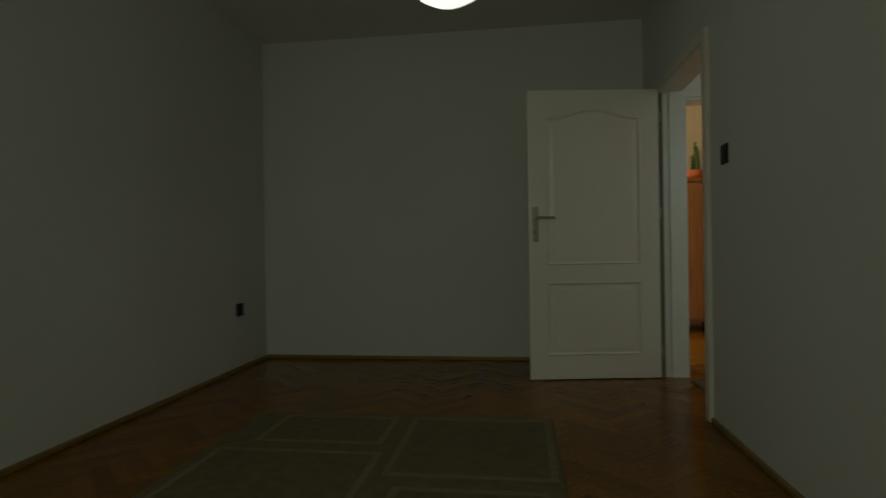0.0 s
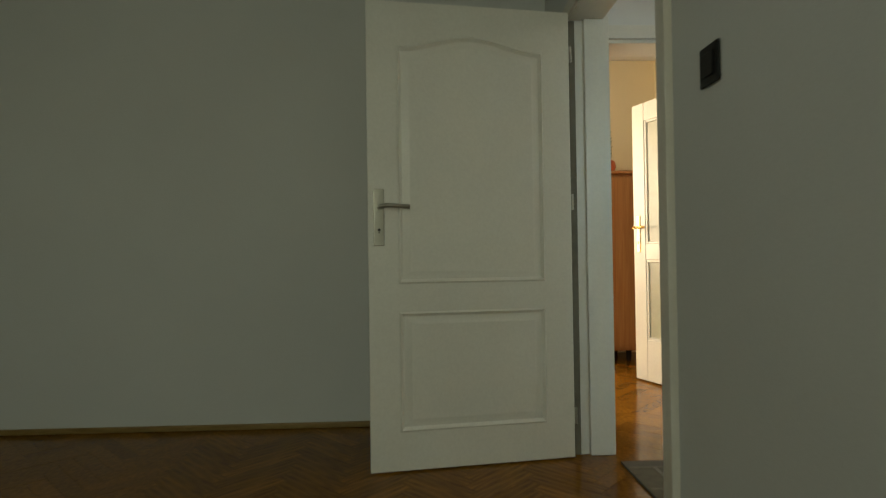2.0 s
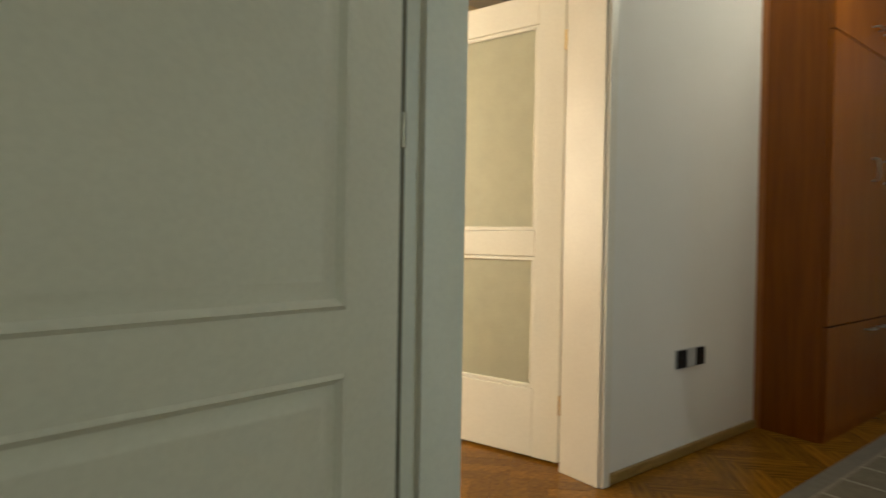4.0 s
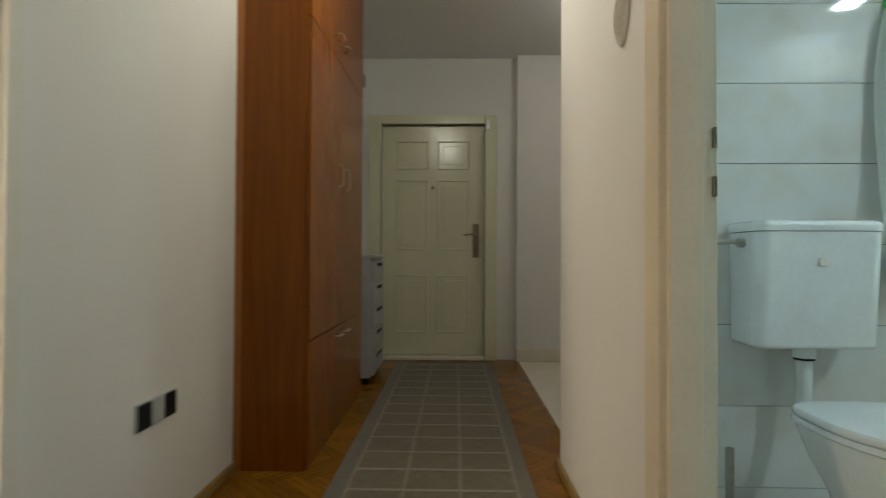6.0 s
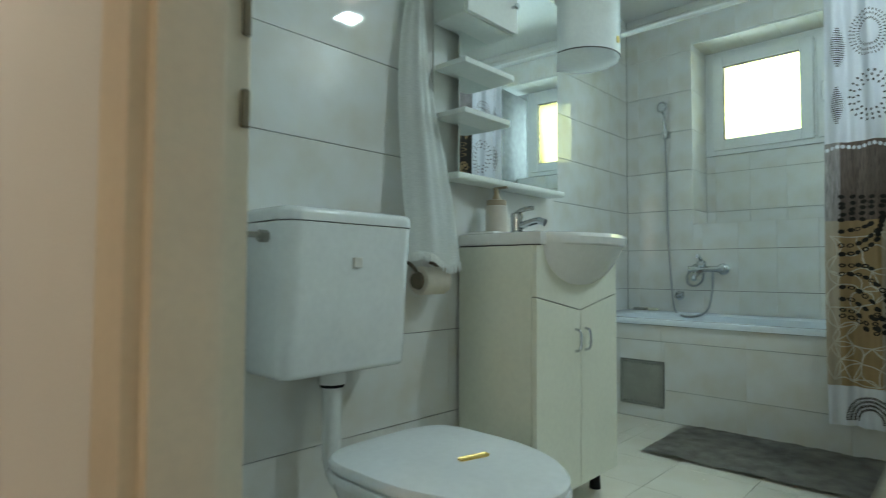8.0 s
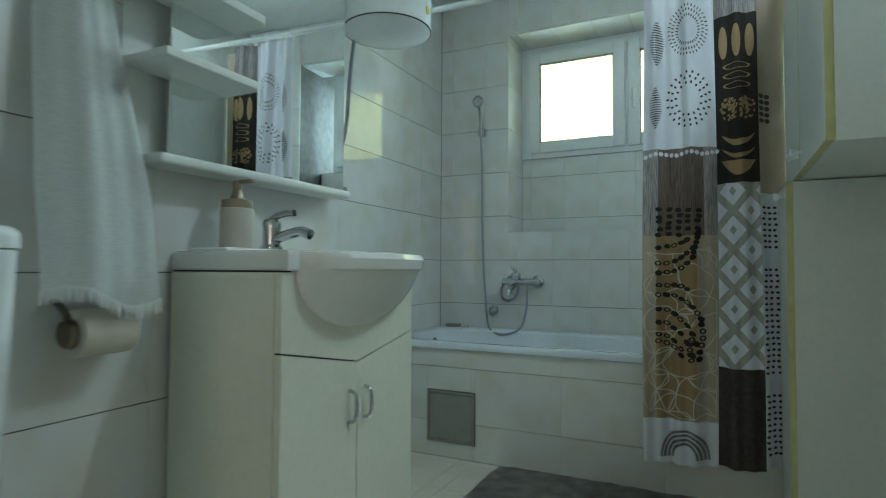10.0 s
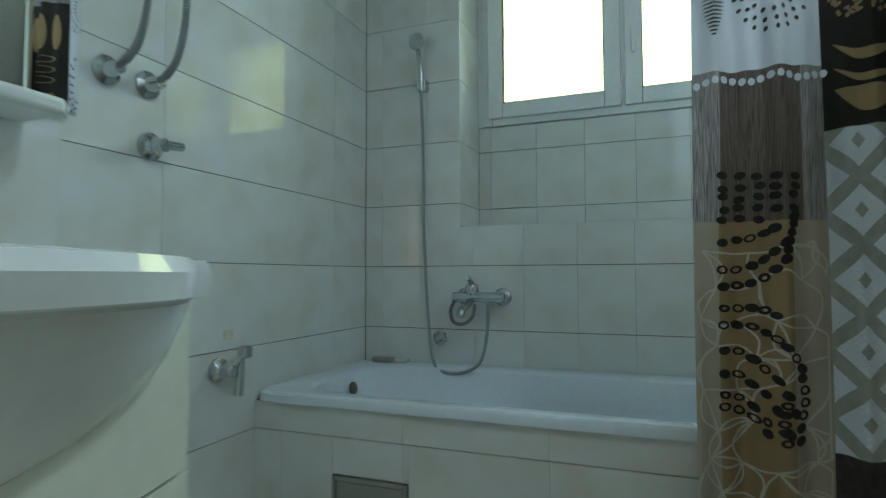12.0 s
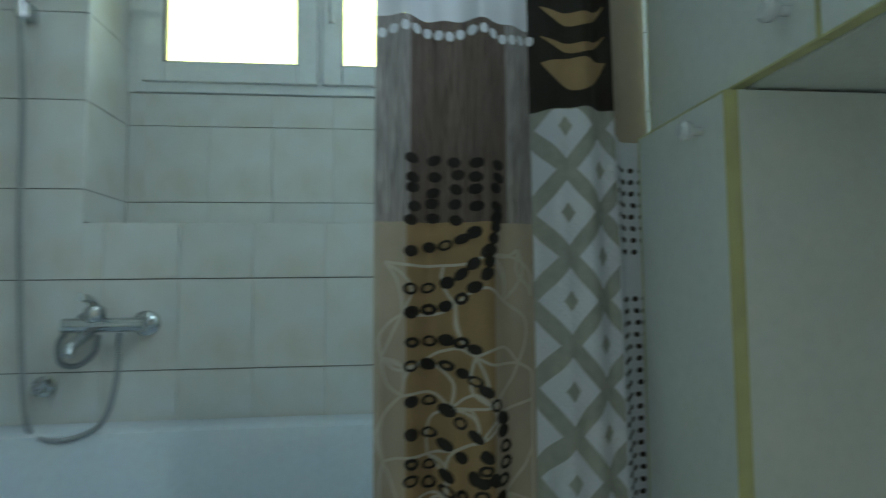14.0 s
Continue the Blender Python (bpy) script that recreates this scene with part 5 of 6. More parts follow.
def shower():
    s = root("hand_shower", (3.215, YN, 1.75), "chrome hand shower in a wall holder above the bathtub", "hand shower")
    bm = bmesh.new()
    box(bm, 3.195, YN + 0.001, 1.73, 3.235, YN + 0.045, 1.775, bevel=0.006, seg=2)
    part("holder", bm, CHROME, s)
    bm = bmesh.new()
    tube(bm, smooth_path([(3.215, YN + 0.04, 1.72), (3.215, YN + 0.045, 1.8), (3.22, YN + 0.05, 1.86), (3.224, YN + 0.055, 1.898)], 10), 0.0105, 12, 0.0022)
    part("handle", bm, CHROME, s, "ribbed chrome handle")
    bm = bmesh.new()
    cx, cy, cz = 3.228, YN + 0.06, 1.926
    rim = [Vector((cx + 0.028 * math.cos(2 * math.pi * k / 28), cy, cz + 0.03 * math.sin(2 * math.pi * k / 28))) for k in range(29)]
    tube(bm, rim, 0.0055, 10)
    part("head", bm, CHROME, s, "round chrome shower head")
    bm = bmesh.new()
    lathe(bm, [(0.026, 0), (0.026, 0.005), (0.02, 0.007)], (0, 0, 0), 24, m=pose(cx, cy - 0.004, cz, -90))
    part("spray_plate", bm, GREY_PLASTIC, s, "pale grey spray plate")
    hose("shower_hose", [(3.215, YN + 0.045, 1.73), (3.212, YN + 0.03, 1.5), (3.21, YN + 0.03, 1.2), (3.195, YN + 0.035, 0.9), (3.16, YN + 0.06, 0.66), (3.1, YN + 0.085, 0.585 + 0.03), (3.02, YN + 0.09, 0.6 + 0.02),
                         (2.96, YN + 0.08, 0.66), (2.935, YN + 0.075, 0.76), (2.93, YN + 0.072, 0.88)], 0.0075, "ribbed chrome shower hose looping down to the mixer")
    bm = bmesh.new()
    lathe(bm, [(0.028, 0), (0.028, 0.01), (0.016, 0.02), (0.014, 0.04)], (0, 0, 0), 20, m=pose(3.15, YN + 0.001, 0.735, -90))
    cone(bm, (3.15, YN + 0.035, 0.735), (3.11, YN + 0.055, 0.755), 0.012, 0.009, 12)
    tagged(new("hose_outlet", finish("hose_outlet", bm, CHROME, True)), "round chrome hose outlet on the tiles above the bathtub", "pipe fitting")
    hose("mixer_loop_hose", [(3.05, YN + 0.06, 0.9), (3.075, YN + 0.08, 0.86), (3.06, YN + 0.1, 0.81), (3.02, YN + 0.1, 0.8), (2.985, YN + 0.09, 0.83), (2.98, YN + 0.08, 0.875)], 0.0075, "ribbed chrome hose looped under the mixer")


shower()

bm = bmesh.new()
box(bm, 3.335, YN + 0.03, RIM, 3.42, YN + 0.08, RIM + 0.02, bevel=0.007, seg=3)
tagged(new("sponge", finish("sponge", bm, HATCH, True)), "small grey sponge on the bathtub corner", "sponge")
bm = bmesh.new()
box(bm, 3.275, YN + 0.025, RIM, 3.33, YN + 0.06, RIM + 0.016, bevel=0.005, seg=2)
tagged(new("soap_bar", finish("soap_bar", bm, VANITY, True)), "small pale yellow soap bar on the bathtub rim", "soap")


def hatch():
    h = root("access_hatch", (3.09, YT, 0.2), "grey metal access hatch in the tiled bathtub front", "access hatch")
    x0, x1, z0, z1 = 2.975, 3.21, 0.185, 0.415
    y = YT + 0.004
    bm = bmesh.new()
    for b in [(x0, z0, x0 + 0.012, z1), (x1 - 0.012, z0, x1, z1), (x0 + 0.012, z0, x1 - 0.012, z0 + 0.012), (x0 + 0.012, z1 - 0.012, x1 - 0.012, z1)]:
        box(bm, b[0], y - 0.006, b[1], b[2], y + 0.005, b[3], bevel=0.002)
    part("frame", bm, HATCH, h)
    bm = bmesh.new()
    box(bm, x0 + 0.014, y - 0.006, z0 + 0.014, x1 - 0.014, y + 0.002, z1 - 0.014, bevel=0.001)
    part("cover", bm, HATCH, h)


hatch()

bm = bmesh.new()
cone(bm, (1.335, 1.13, 2.15), (3.488, 1.13, 2.15), 0.0125, seg=16)
rod = root("curtain_rod", (2.4, 1.13, 2.15), "white shower curtain rod across the bathroom", "curtain rod")
part("rod", bm, WHITE_PLASTIC, rod)
for x in (1.335, 3.47):
    bm = bmesh.new()
    cone(bm, (x, 1.13, 2.15), (x + 0.018, 1.13, 2.15), 0.028, seg=20)
    part("end_cap", bm, WHITE_PLASTIC, rod)


# shower curtain: cloth of printed patches, folded; u runs along the cloth from its free edge
U1 = 0.505
ZB, ZT = 0.26, 2.12


def drape(u, z, off=0.0):
    fold = 0.017 * math.sin(2 * math.pi * u / 0.155 + 0.8 + 0.25 * math.sin(3 * z)) + 0.008 * math.sin(2 * math.pi * u / 0.061 + 2 * z) + 0.01 * math.sin(2 * math.pi * u / 0.33)
    amp = 0.75 + 0.25 * (ZT - z) / 1.8
    tuck = min(1.0, max(0.0, (u - 0.405) / 0.05))    # the last folds slip in behind the cabinets
    tuck = tuck * tuck * (3 - 2 * tuck)
    y = 1.135 + fold * amp
    return Vector((2.252 - u * 0.94 + 0.006 * math.sin(2.2 * z + 9 * u), y + (1.0805 + 0.002 * math.sin(60 * u) - y) * tuck + off, z))


def curtain():
    c = root("shower_curtain", (2.0, 1.13, ZB), "patchwork printed shower curtain in brown, tan, white and grey, drawn aside", "shower curtain")
    def patch(name, u0, u1, z0, z1, mat, label):
        bm = bmesh.new()
        grid(bm, lambda a, b: drape(u0 + (u1 - u0) * a, z0 + (z1 - z0) * b), max(2, int((u1 - u0) / 0.007)), max(2, int((z1 - z0) / 0.04)))
        part(name, bm, mat, c, label)
    patch("white_patch", 0, 0.263, 1.42, ZT, CLOTH_WHITE, "white patch with dotted rings")
    patch("grey_strip", 0, 0.055, 1.095, 1.42, CLOTH_GREY, "grey woven print")
    patch("brown_patch", 0.055, 0.215, 1.095, 1.42, CLOTH_BROWN, "dark brown woven print")
    patch("brown_patch", 0.215, 0.263, 1.095, 1.42, CLOTH_GREY, "grey-brown woven print")
    patch("beige_strip", 0, 0.05, 0.42, 1.095, CLOTH_BEIGE, "beige print")
    patch("tan_patch", 0.05, 0.19, 0.42, 1.095, CLOTH_TAN, "tan patch with dark dots")
    patch("beige_patch", 0.19, 0.263, 0.415, 1.095, CLOTH_BEIGE, "beige patch with pale veins")
    patch("hem_patch", 0, 0.263, ZB, 0.42, CLOTH_WHITE, "white hem patch")
    patch("dark_patch", 0.263, 0.415, 1.28, 1.89, CLOTH_DARK, "dark brown patch with tan bowls")
    patch("upper_patch", 0.263, 0.415, 1.89, ZT, CLOTH_GREY, "grey woven print")
    patch("diamond_patch", 0.263, 0.415, 0.62, 1.28, CLOTH_SAGE, "sage grey patch with white diamonds")
    patch("slate_patch", 0.263, 0.415, ZB + 0.01, 0.62, CLOTH_SLATE, "dark woven patch")
    patch("tan_patch", 0.415, U1, 1.24, ZT, CLOTH_BEIGE, "tan patch with dark spots")
    patch("white_patch", 0.415, U1, ZB + 0.02, 1.24, CLOTH_WHITE, "white patch with dark marks")
    OFF = 0.0022
    def blob(bm, u, z, a, b, rot=0.0, n=12, hole=0.0):
        ca, sa = math.cos(rot), math.sin(rot)
        def ring(k):
            return [bm.verts.new(drape(u + k * (a * math.cos(t) * ca - b * math.sin(t) * sa), z + k * (a * math.cos(t) * sa + b * math.sin(t) * ca), OFF)) for t in [2 * math.pi * i / n for i in range(n)]]
        o = ring(1.0)
        if hole:
            q = ring(hole)
            for i in range(n):
                bm.faces.new((o[i], o[(i + 1) % n], q[(i + 1) % n], q[i]))
        else:
            q = ring(0.5)
            for i in range(n):
                bm.faces.new((o[i], o[(i + 1) % n], q[(i + 1) % n], q[i]))
            bm.faces.new(q)
    def stroke(bm, pts, w):
        pts = [Vector((p[0], p[1], 0)) for p in pts]
        path = smooth_path(pts, 6)
        row = []
        for i, p in enumerate(path):
            d = (path[min(i + 1, len(path) - 1)] - path[max(i - 1, 0)]).normalized()
            s = Vector((-d.y, d.x, 0)) * w
            row.append((bm.verts.new(drape(p.x + s.x, p.y + s.y, 0.0016)), bm.verts.new(drape(p.x - s.x, p.y - s.y, 0.0016))))
        for a, b in zip(row, row[1:]):
            bm.faces.new((a[0], b[0], b[1], a[1]))
    rng = random.Random(7)
    # dark dots in rows that curl over the tan patch: height, bend and count of each row
    bm = bmesh.new()
    for z0, bend, count in [(1.052, 0.0018, 5), (0.992, 0.0024, 6), (0.956, 0.0022, 6), (0.913, -0.0008, 5), (0.878, -0.0018, 8), (0.82, -0.0034, 7), (0.775, -0.0046, 6), (0.727, -0.005, 4), (0.703, -0.005, 4)]:
        for i in range(count):
            u = 0.058 + 0.03 * i - 0.0013 * i * i + rng.uniform(-0.002, 0.002)
            z = z0 + bend * i * i + rng.uniform(-0.003, 0.003)
            tilt = math.atan2(2 * bend * i, 0.03) + rng.uniform(-0.2, 0.2)
            blob(bm, u, z, 0.0135 * rng.uniform(0.85, 1.1), 0.0092 * rng.uniform(0.85, 1.12), tilt, hole=rng.choice([0, 0, 0, 0.4, 0.55]))
    for r in range(6):
        blob(bm, 0.205 + 0.006 * math.sin(r), 0.77 - 0.025 * r, 0.0115, 0.0105, rng.uniform(-0.3, 0.3), hole=0.5 if r in (1, 2, 3) else 0)
        blob(bm, 0.172 + 0.004 * math.cos(r), 0.735 - 0.019 * r, 0.0125, 0.0085, rng.uniform(-0.4, 0.4), hole=0.45 if r % 2 else 0)
        blob(bm, 0.196 - 0.004 * r, 1.105 - 0.018 * r, 0.0105, 0.0095, 0.5)
    for r in range(5):
        for i in range(5):
            if r == 4 and i == 3:
                continue
            blob(bm, 0.06 + 0.034 * i + rng.uniform(-0.004, 0.004), 1.19 - 0.0225 * r + rng.uniform(-0.004, 0.004), 0.0115, 0.0085, rng.uniform(-0.3, 0.3))
    tagged(part("dot_print", bm, CLOTH_DARK, c, "dark printed dots", smooth=False), kind="stuff")
    # a web of pale veins that meet in stars
    bm = bmesh.new()
    knots = [(0.02 + 0.075 * (i % 4) + (0.03 if (i // 4) % 2 else 0.0) + rng.uniform(-0.014, 0.014), 0.44 + 0.075 * (i // 4) + rng.uniform(-0.018, 0.018)) for i in range(36)]
    for i, (u, z) in enumerate(knots):
        near = sorted(range(len(knots)), key=lambda k: (knots[k][0] - u) ** 2 + (knots[k][1] - z) ** 2)[1:5]
        for k in near:
            if k < i and rng.random() < 0.6:
                continue
            u2, z2 = knots[k]
            bow = rng.uniform(-0.3, 0.3)
            pts = [(u, z), ((u * 2 + u2) / 3 - bow * (z2 - z) * 0.8, (z * 2 + z2) / 3 + bow * (u2 - u) * 0.8), ((u + u2 * 2) / 3 - bow * (z2 - z), (z + z2 * 2) / 3 + bow * (u2 - u)), (u2, z2)]
            pts = [(min(0.256, max(0.003, q[0])), min(1.09, max(0.425, q[1]))) for q in pts]
            if all(abs(f[0] - g[0]) + abs(f[1] - g[1]) > 0.004 for f, g in zip(pts, pts[1:])):
                stroke(bm, pts, 0.0022)
    tagged(part("vein_print", bm, CLOTH_PALE, c, "pale printed veins", smooth=False), kind="stuff")
    # dotted rings on white
    bm = bmesh.new()
    for cu, cz, rings in [(0.165, 1.6, ((0.045, 15), (0.06, 19), (0.074, 22))), (0.165, 1.86, ((0.04, 30), (0.055, 34), (0.068, 36)))]:
        for r, n in rings:
            for i in range(n):
                a = 2 * math.pi * i / n + r * 30
                blob(bm, cu + r * 1.05 * math.cos(a), cz + r * 1.35 * math.sin(a), 0.0058, 0.0042 if cz < 1.7 else 0.0024, a, 8)
    for i in range(18):
        t = i / 17
        hw = 0.024 * math.sin(math.pi * (0.08 + 0.84 * t))
        blob(bm, 0.045, 1.5 + 0.15 * t, hw, 0.0022, 0.1, 8)
        blob(bm, 0.05, 1.74 + 0.16 * t, hw * 1.2, 0.0022, -0.1, 8)
    for r, n in ((0.04, 26), (0.052, 34), (0.064, 40), (0.075, 44)):
        for i in range(n + 1):
            a = math.pi * i / n
            blob(bm, 0.15 + r * 1.1 * math.cos(a), 0.285 + r * 1.3 * math.sin(a), 0.0058, 0.0024, a, 8)
    tagged(part("ring_print", bm, CLOTH_SLATE, c, "dark dotted rings", smooth=False), kind="stuff")
    # beads along the top of the brown patch
    bm = bmesh.new()
    for i in range(15):
        blob(bm, 0.01 + 0.0182 * i, 1.392 + 0.01 * abs(math.sin(i * 0.55)), 0.0075, 0.0085, 0, 10)
    tagged(part("bead_print", bm, CLOTH_WHITE, c, "white printed beads", smooth=False), kind="stuff")
    # bowls and blots on the dark patch
    bm = bmesh.new()
    for zz, h, inner in [(1.455, 0.042, 0.5), (1.405, 0.036, 0.6), (1.36, 0.052, 0.0)]:
        n = 12
        top = [(0.282 + 0.118 * i / n, zz) for i in range(n + 1)]
        low = [(0.282 + 0.118 * i / n, zz - h * math.sin(math.pi * i / n) ** 0.8) for i in range(n + 1)]
        if inner:
            top = [(a, b - h * inner * math.sin(math.pi * i / n) ** 0.8) for i, (a, b) in enumerate(top)]
        tv = [bm.verts.new(drape(a, b, OFF)) for a, b in top]
        lv = [bm.verts.new(drape(a, b - 0.002, OFF)) for a, b in low]
        for i in range(n):
            bm.faces.new((tv[i], tv[i + 1], lv[i + 1], lv[i]))
    for cu in (0.312, 0.372):
        for i in range(60):
            a, r = rng.uniform(0, 6.28), 0.031 * math.sqrt(rng.random())
            blob(bm, cu + r * math.cos(a), 1.545 + 1.3 * r * math.sin(a), rng.uniform(0.003, 0.007), rng.uniform(0.003, 0.006), rng.uniform(0, 3), 7)
    for zz in (1.63, 1.665, 1.7):
        blob(bm, 0.341, zz, 0.05, 0.012, 0, 18, hole=0.82)
    for i in range(3):
        blob(bm, 0.295 + 0.047 * i, 1.79, 0.016, 0.06, 0, 18)
    tagged(part("bowl_print", bm, CLOTH_TAN, c, "tan printed bowls and spots", smooth=False), kind="stuff")
    # diamonds
    bm, bm2 = bmesh.new(), bmesh.new()
    for col in range(4):
        for r in range(6):
            cu, cz = 0.252 + 0.064 * col, 0.62 + 0.14 * r + (0.07 if col % 2 else 0)
            if cz > 1.31:
                continue
            def lozenge(mesh, hw, hh, off):
                n = 8
                def at(a, b):
                    s, t = a - 0.5, b - 0.5
                    return drape(min(0.414, max(0.264, cu + (s + t) * hw)), min(1.278, max(0.622, cz + (t - s) * hh)), off)
                grid(mesh, at, n, n)
            lozenge(bm, 0.046, 0.053, 0.0016)
            if 0 < col < 3 and cz < 1.27 and cz > 0.64:
                lozenge(bm2, 0.013, 0.017, 0.0028)
    tagged(part("diamond_print", bm, CLOTH_WHITE, c, "white printed diamonds", smooth=False), kind="stuff")
    tagged(part("diamond_centre_print", bm2, CLOTH_SAGE, c, "small grey diamond centres", smooth=False), kind="stuff")
    bm = bmesh.new()
    for r in range(44):
        for i in range(4):
            if 10 < r % 22 < 14:
                continue
            blob(bm, 0.426 + 0.02 * i + rng.uniform(-0.003, 0.003), 0.33 + 0.02 * r, 0.007, 0.005, rng.uniform(-0.3, 0.3), 7)
    for i in range(14):
        blob(bm, 0.426 + 0.02 * (i % 2), 1.5 + 0.022 * (i // 3), 0.0095, 0.0085, 0, 9)
    tagged(part("mark_print", bm, CLOTH_SLATE, c, "dark printed marks", smooth=False), kind="stuff")
    for i in range(6):
        u = 0.02 + 0.084 * i
        p = drape(u, ZT)
        bm = bmesh.new()
        tube(bm, smooth_path([(p.x, 1.13 + 0.017 * math.sin(a), 2.145 + 0.022 * math.cos(a)) for a in [2 * math.pi * k / 8 for k in range(9)]], 2), 0.0025, 6)
        part("ring", bm, WHITE_PLASTIC, c, "white plastic curtain ring")


curtain()


def bath_cabinet(name, x1, y0, y1, z0, z1, doors, label, knob_z):
    c = root(name, (1.55, (y0 + y1) / 2, z0), label, "cabinet")
    x0 = 1.334
    bm = bmesh.new()
    box(bm, x0, y0, z0, x1, y1, z1, bevel=0.0015)
    part("body", bm, CAB_WHITE, c)
    for a, b, ky in doors:
        bm = bmesh.new()
        box(bm, x1 + 0.001, a + 0.003, z0 + 0.006, x1 + 0.017, b - 0.003, z1 - 0.003, bevel=0.001)
        d = part("door", bm, CAB_WHITE, c)
        bm = bmesh.new()
        for q in [(a + 0.001, z0 + 0.003, a + 0.003, z1 - 0.001), (b - 0.003, z0 + 0.003, b - 0.0005, z1 - 0.001), (a + 0.003, z0 + 0.003, b - 0.003, z0 + 0.006), (a + 0.003, z1 - 0.003, b - 0.003, z1 - 0.0008)]:
            box(bm, x1 + 0.001, q[0], q[1], x1 + 0.0175, q[2], q[3])
        part("edging", bm, YELLOW_EDGE, d, "yellowed edge strip")
        bm = bmesh.new()
        lathe(bm, [(0.006, 0), (0.006, 0.012), (0.013, 0.02), (0.014, 0.027), (0.009, 0.033)], (0, 0, 0), 18, m=pose(x1 + 0.017, ky, knob_z, 0, 90))
        part("knob", bm, LID_PLASTIC, d, "round white knob")
    bm = bmesh.new()
    box(bm, x1 - 0.001, y1 - 0.0155, z0, x1 + 0.0008, y1 + 0.0005, z1)
    part("front_edge", bm, YELLOW_EDGE, c, "yellowed front edge")


bath_cabinet("tall_base_cabinet", 1.788, 1.09, 1.34, BF, 1.246, [(1.09, 1.34, 1.285)], "narrow white base cabinet with yellowed edges", 1.205)
bath_cabinet("wall_cabinet", 1.765, 1.09, 1.92, 1.25, 2.02, [(1.09, 1.473, 1.43), (1.473, 1.92, 1.515)], "white two-door wall cabinet with yellowed edges", 1.305)


def bath_mat():
    m = root("bath_mat", (2.47, 1.4, BF), "dark grey rumpled bath mat on the tile floor", "bath mat")
    def f(u, v):
        x, y = 2.075 + 0.775 * u, 1.085 + 0.54 * v
        return Vector((x, y, BF + 0.012 + 0.006 * noise.noise((x * 9, y * 9, 0.3)) + 0.004 * noise.noise((x * 30, y * 30, 1.0)) + 0.003 * math.sin(u * 40 + 4 * v) * max(0, 0.4 - abs(v - 0.6))))
    bm = bmesh.new()
    grid(bm, f, 60, 44)
    bmesh.ops.solidify(bm, geom=list(bm.faces), thickness=0.011)
    part("cloth", bm, MAT, m)


bath_mat()


# ---- pieces: wall and floor tiles, parquet ----
piece_meshes = {}


def piece(w, h, d, mat, bevel=0.0012):
    """A tile or block in its own xy, its face at z = d; shared by alike pieces."""
    key = (round(w, 4), round(h, 4), round(d, 4), mat.name)
    if key not in piece_meshes:
        bm = bmesh.new()
        b = bevel
        lo = [bm.verts.new((sx * w / 2, sy * h / 2, 0)) for sx, sy in ((-1, -1), (1, -1), (1, 1), (-1, 1))]
        md = [bm.verts.new((sx * w / 2, sy * h / 2, d - b)) for sx, sy in ((-1, -1), (1, -1), (1, 1), (-1, 1))]
        hi = [bm.verts.new((sx * (w / 2 - b), sy * (h / 2 - b), d)) for sx, sy in ((-1, -1), (1, -1), (1, 1), (-1, 1))]
        for p, q in ((lo, md), (md, hi)):
            for i in range(4):
                bm.faces.new((p[i], p[(i + 1) % 4], q[(i + 1) % 4], q[i]))
        bm.faces.new(hi)
        bm.faces.new(list(reversed(lo)))
        piece_meshes[key] = finish("piece", bm, mat)
    return piece_meshes[key]


def tiling(parent, at, u, v, us, vs, mat, holes=(), joint=0.0022, joint_u=0.0012, depth=0.008, name="tile"):
    """Tiles over the cells between the lines us and vs, on a plane through at spanned by u and v; none inside the holes."""
    n = Vector(u).cross(Vector(v))
    base = Matrix((Vector(u), Vector(v), n)).transposed().to_4x4()
    made = 0
    for i in range(len(us) - 1):
        for j in range(len(vs) - 1):
            cells = [(us[i], vs[j], us[i + 1], vs[j + 1])]
            for h in holes:
                nxt = []
                for a, b, c, d in cells:
                    if h[2] <= a or h[0] >= c or h[3] <= b or h[1] >= d:
                        nxt.append((a, b, c, d))
                        continue
                    if h[0] > a:
                        nxt.append((a, b, h[0], d))
                    if h[2] < c:
                        nxt.append((h[2], b, c, d))
                    m0, m1 = max(a, h[0]), min(c, h[2])
                    if h[1] > b:
                        nxt.append((m0, b, m1, h[1]))
                    if h[3] < d:
                        nxt.append((m0, h[3], m1, d))
                cells = nxt
            for a, b, c, d in cells:
                if c - a < 0.012 or d - b < 0.012:
                    continue
                ob = new(name, piece(c - a - joint_u, d - b - joint, depth, mat, 0.0005))
                p = Vector(at) + Vector(u) * (a + c) / 2 + Vector(v) * (b + d) / 2
                ob.parent = parent
                ob.matrix_basis = parent.matrix_basis.inverted() @ Matrix.Translation(p) @ base
                made += 1
    return made


def lines(a, b, start, step):
    """Cell lines from a to b through start."""
    k = math.ceil((a - start) / step + 1e-6)
    out = [a]
    while start + k * step < b - 1e-6:
        out.append(start + k * step)
        k += 1
    return out + [b]


W_TOILET, W_SIDE, W_WIN = bpy.data.objects["wall_bathroom_toilet"], bpy.data.objects["wall_bathroom_side"], bpy.data.objects["wall_bathroom_window"]
CEIL = TOP - 0.12
tiling(W_TOILET, (3.058, 0, 0), (0, -1, 0), (0, 0, 1), lines(-3.655, -1.985, -3.41, 0.8), lines(BF, CEIL, 0.425, 0.265), TILE, joint_u=0.0004)
tiling(W_TOILET, (0, 1.988, 0), (1, 0, 0), (0, 0, 1), [3.05, 3.28, 3.49], lines(BF, CEIL, 0.27, 0.25), TILE)
tiling(W_SIDE, (3.498, 0, 0), (0, -1, 0), (0, 0, 1), lines(-1.985, -YN, -0.62, 0.8), lines(BF, CEIL, 0.27, 0.25), TILE, joint_u=0.0004)
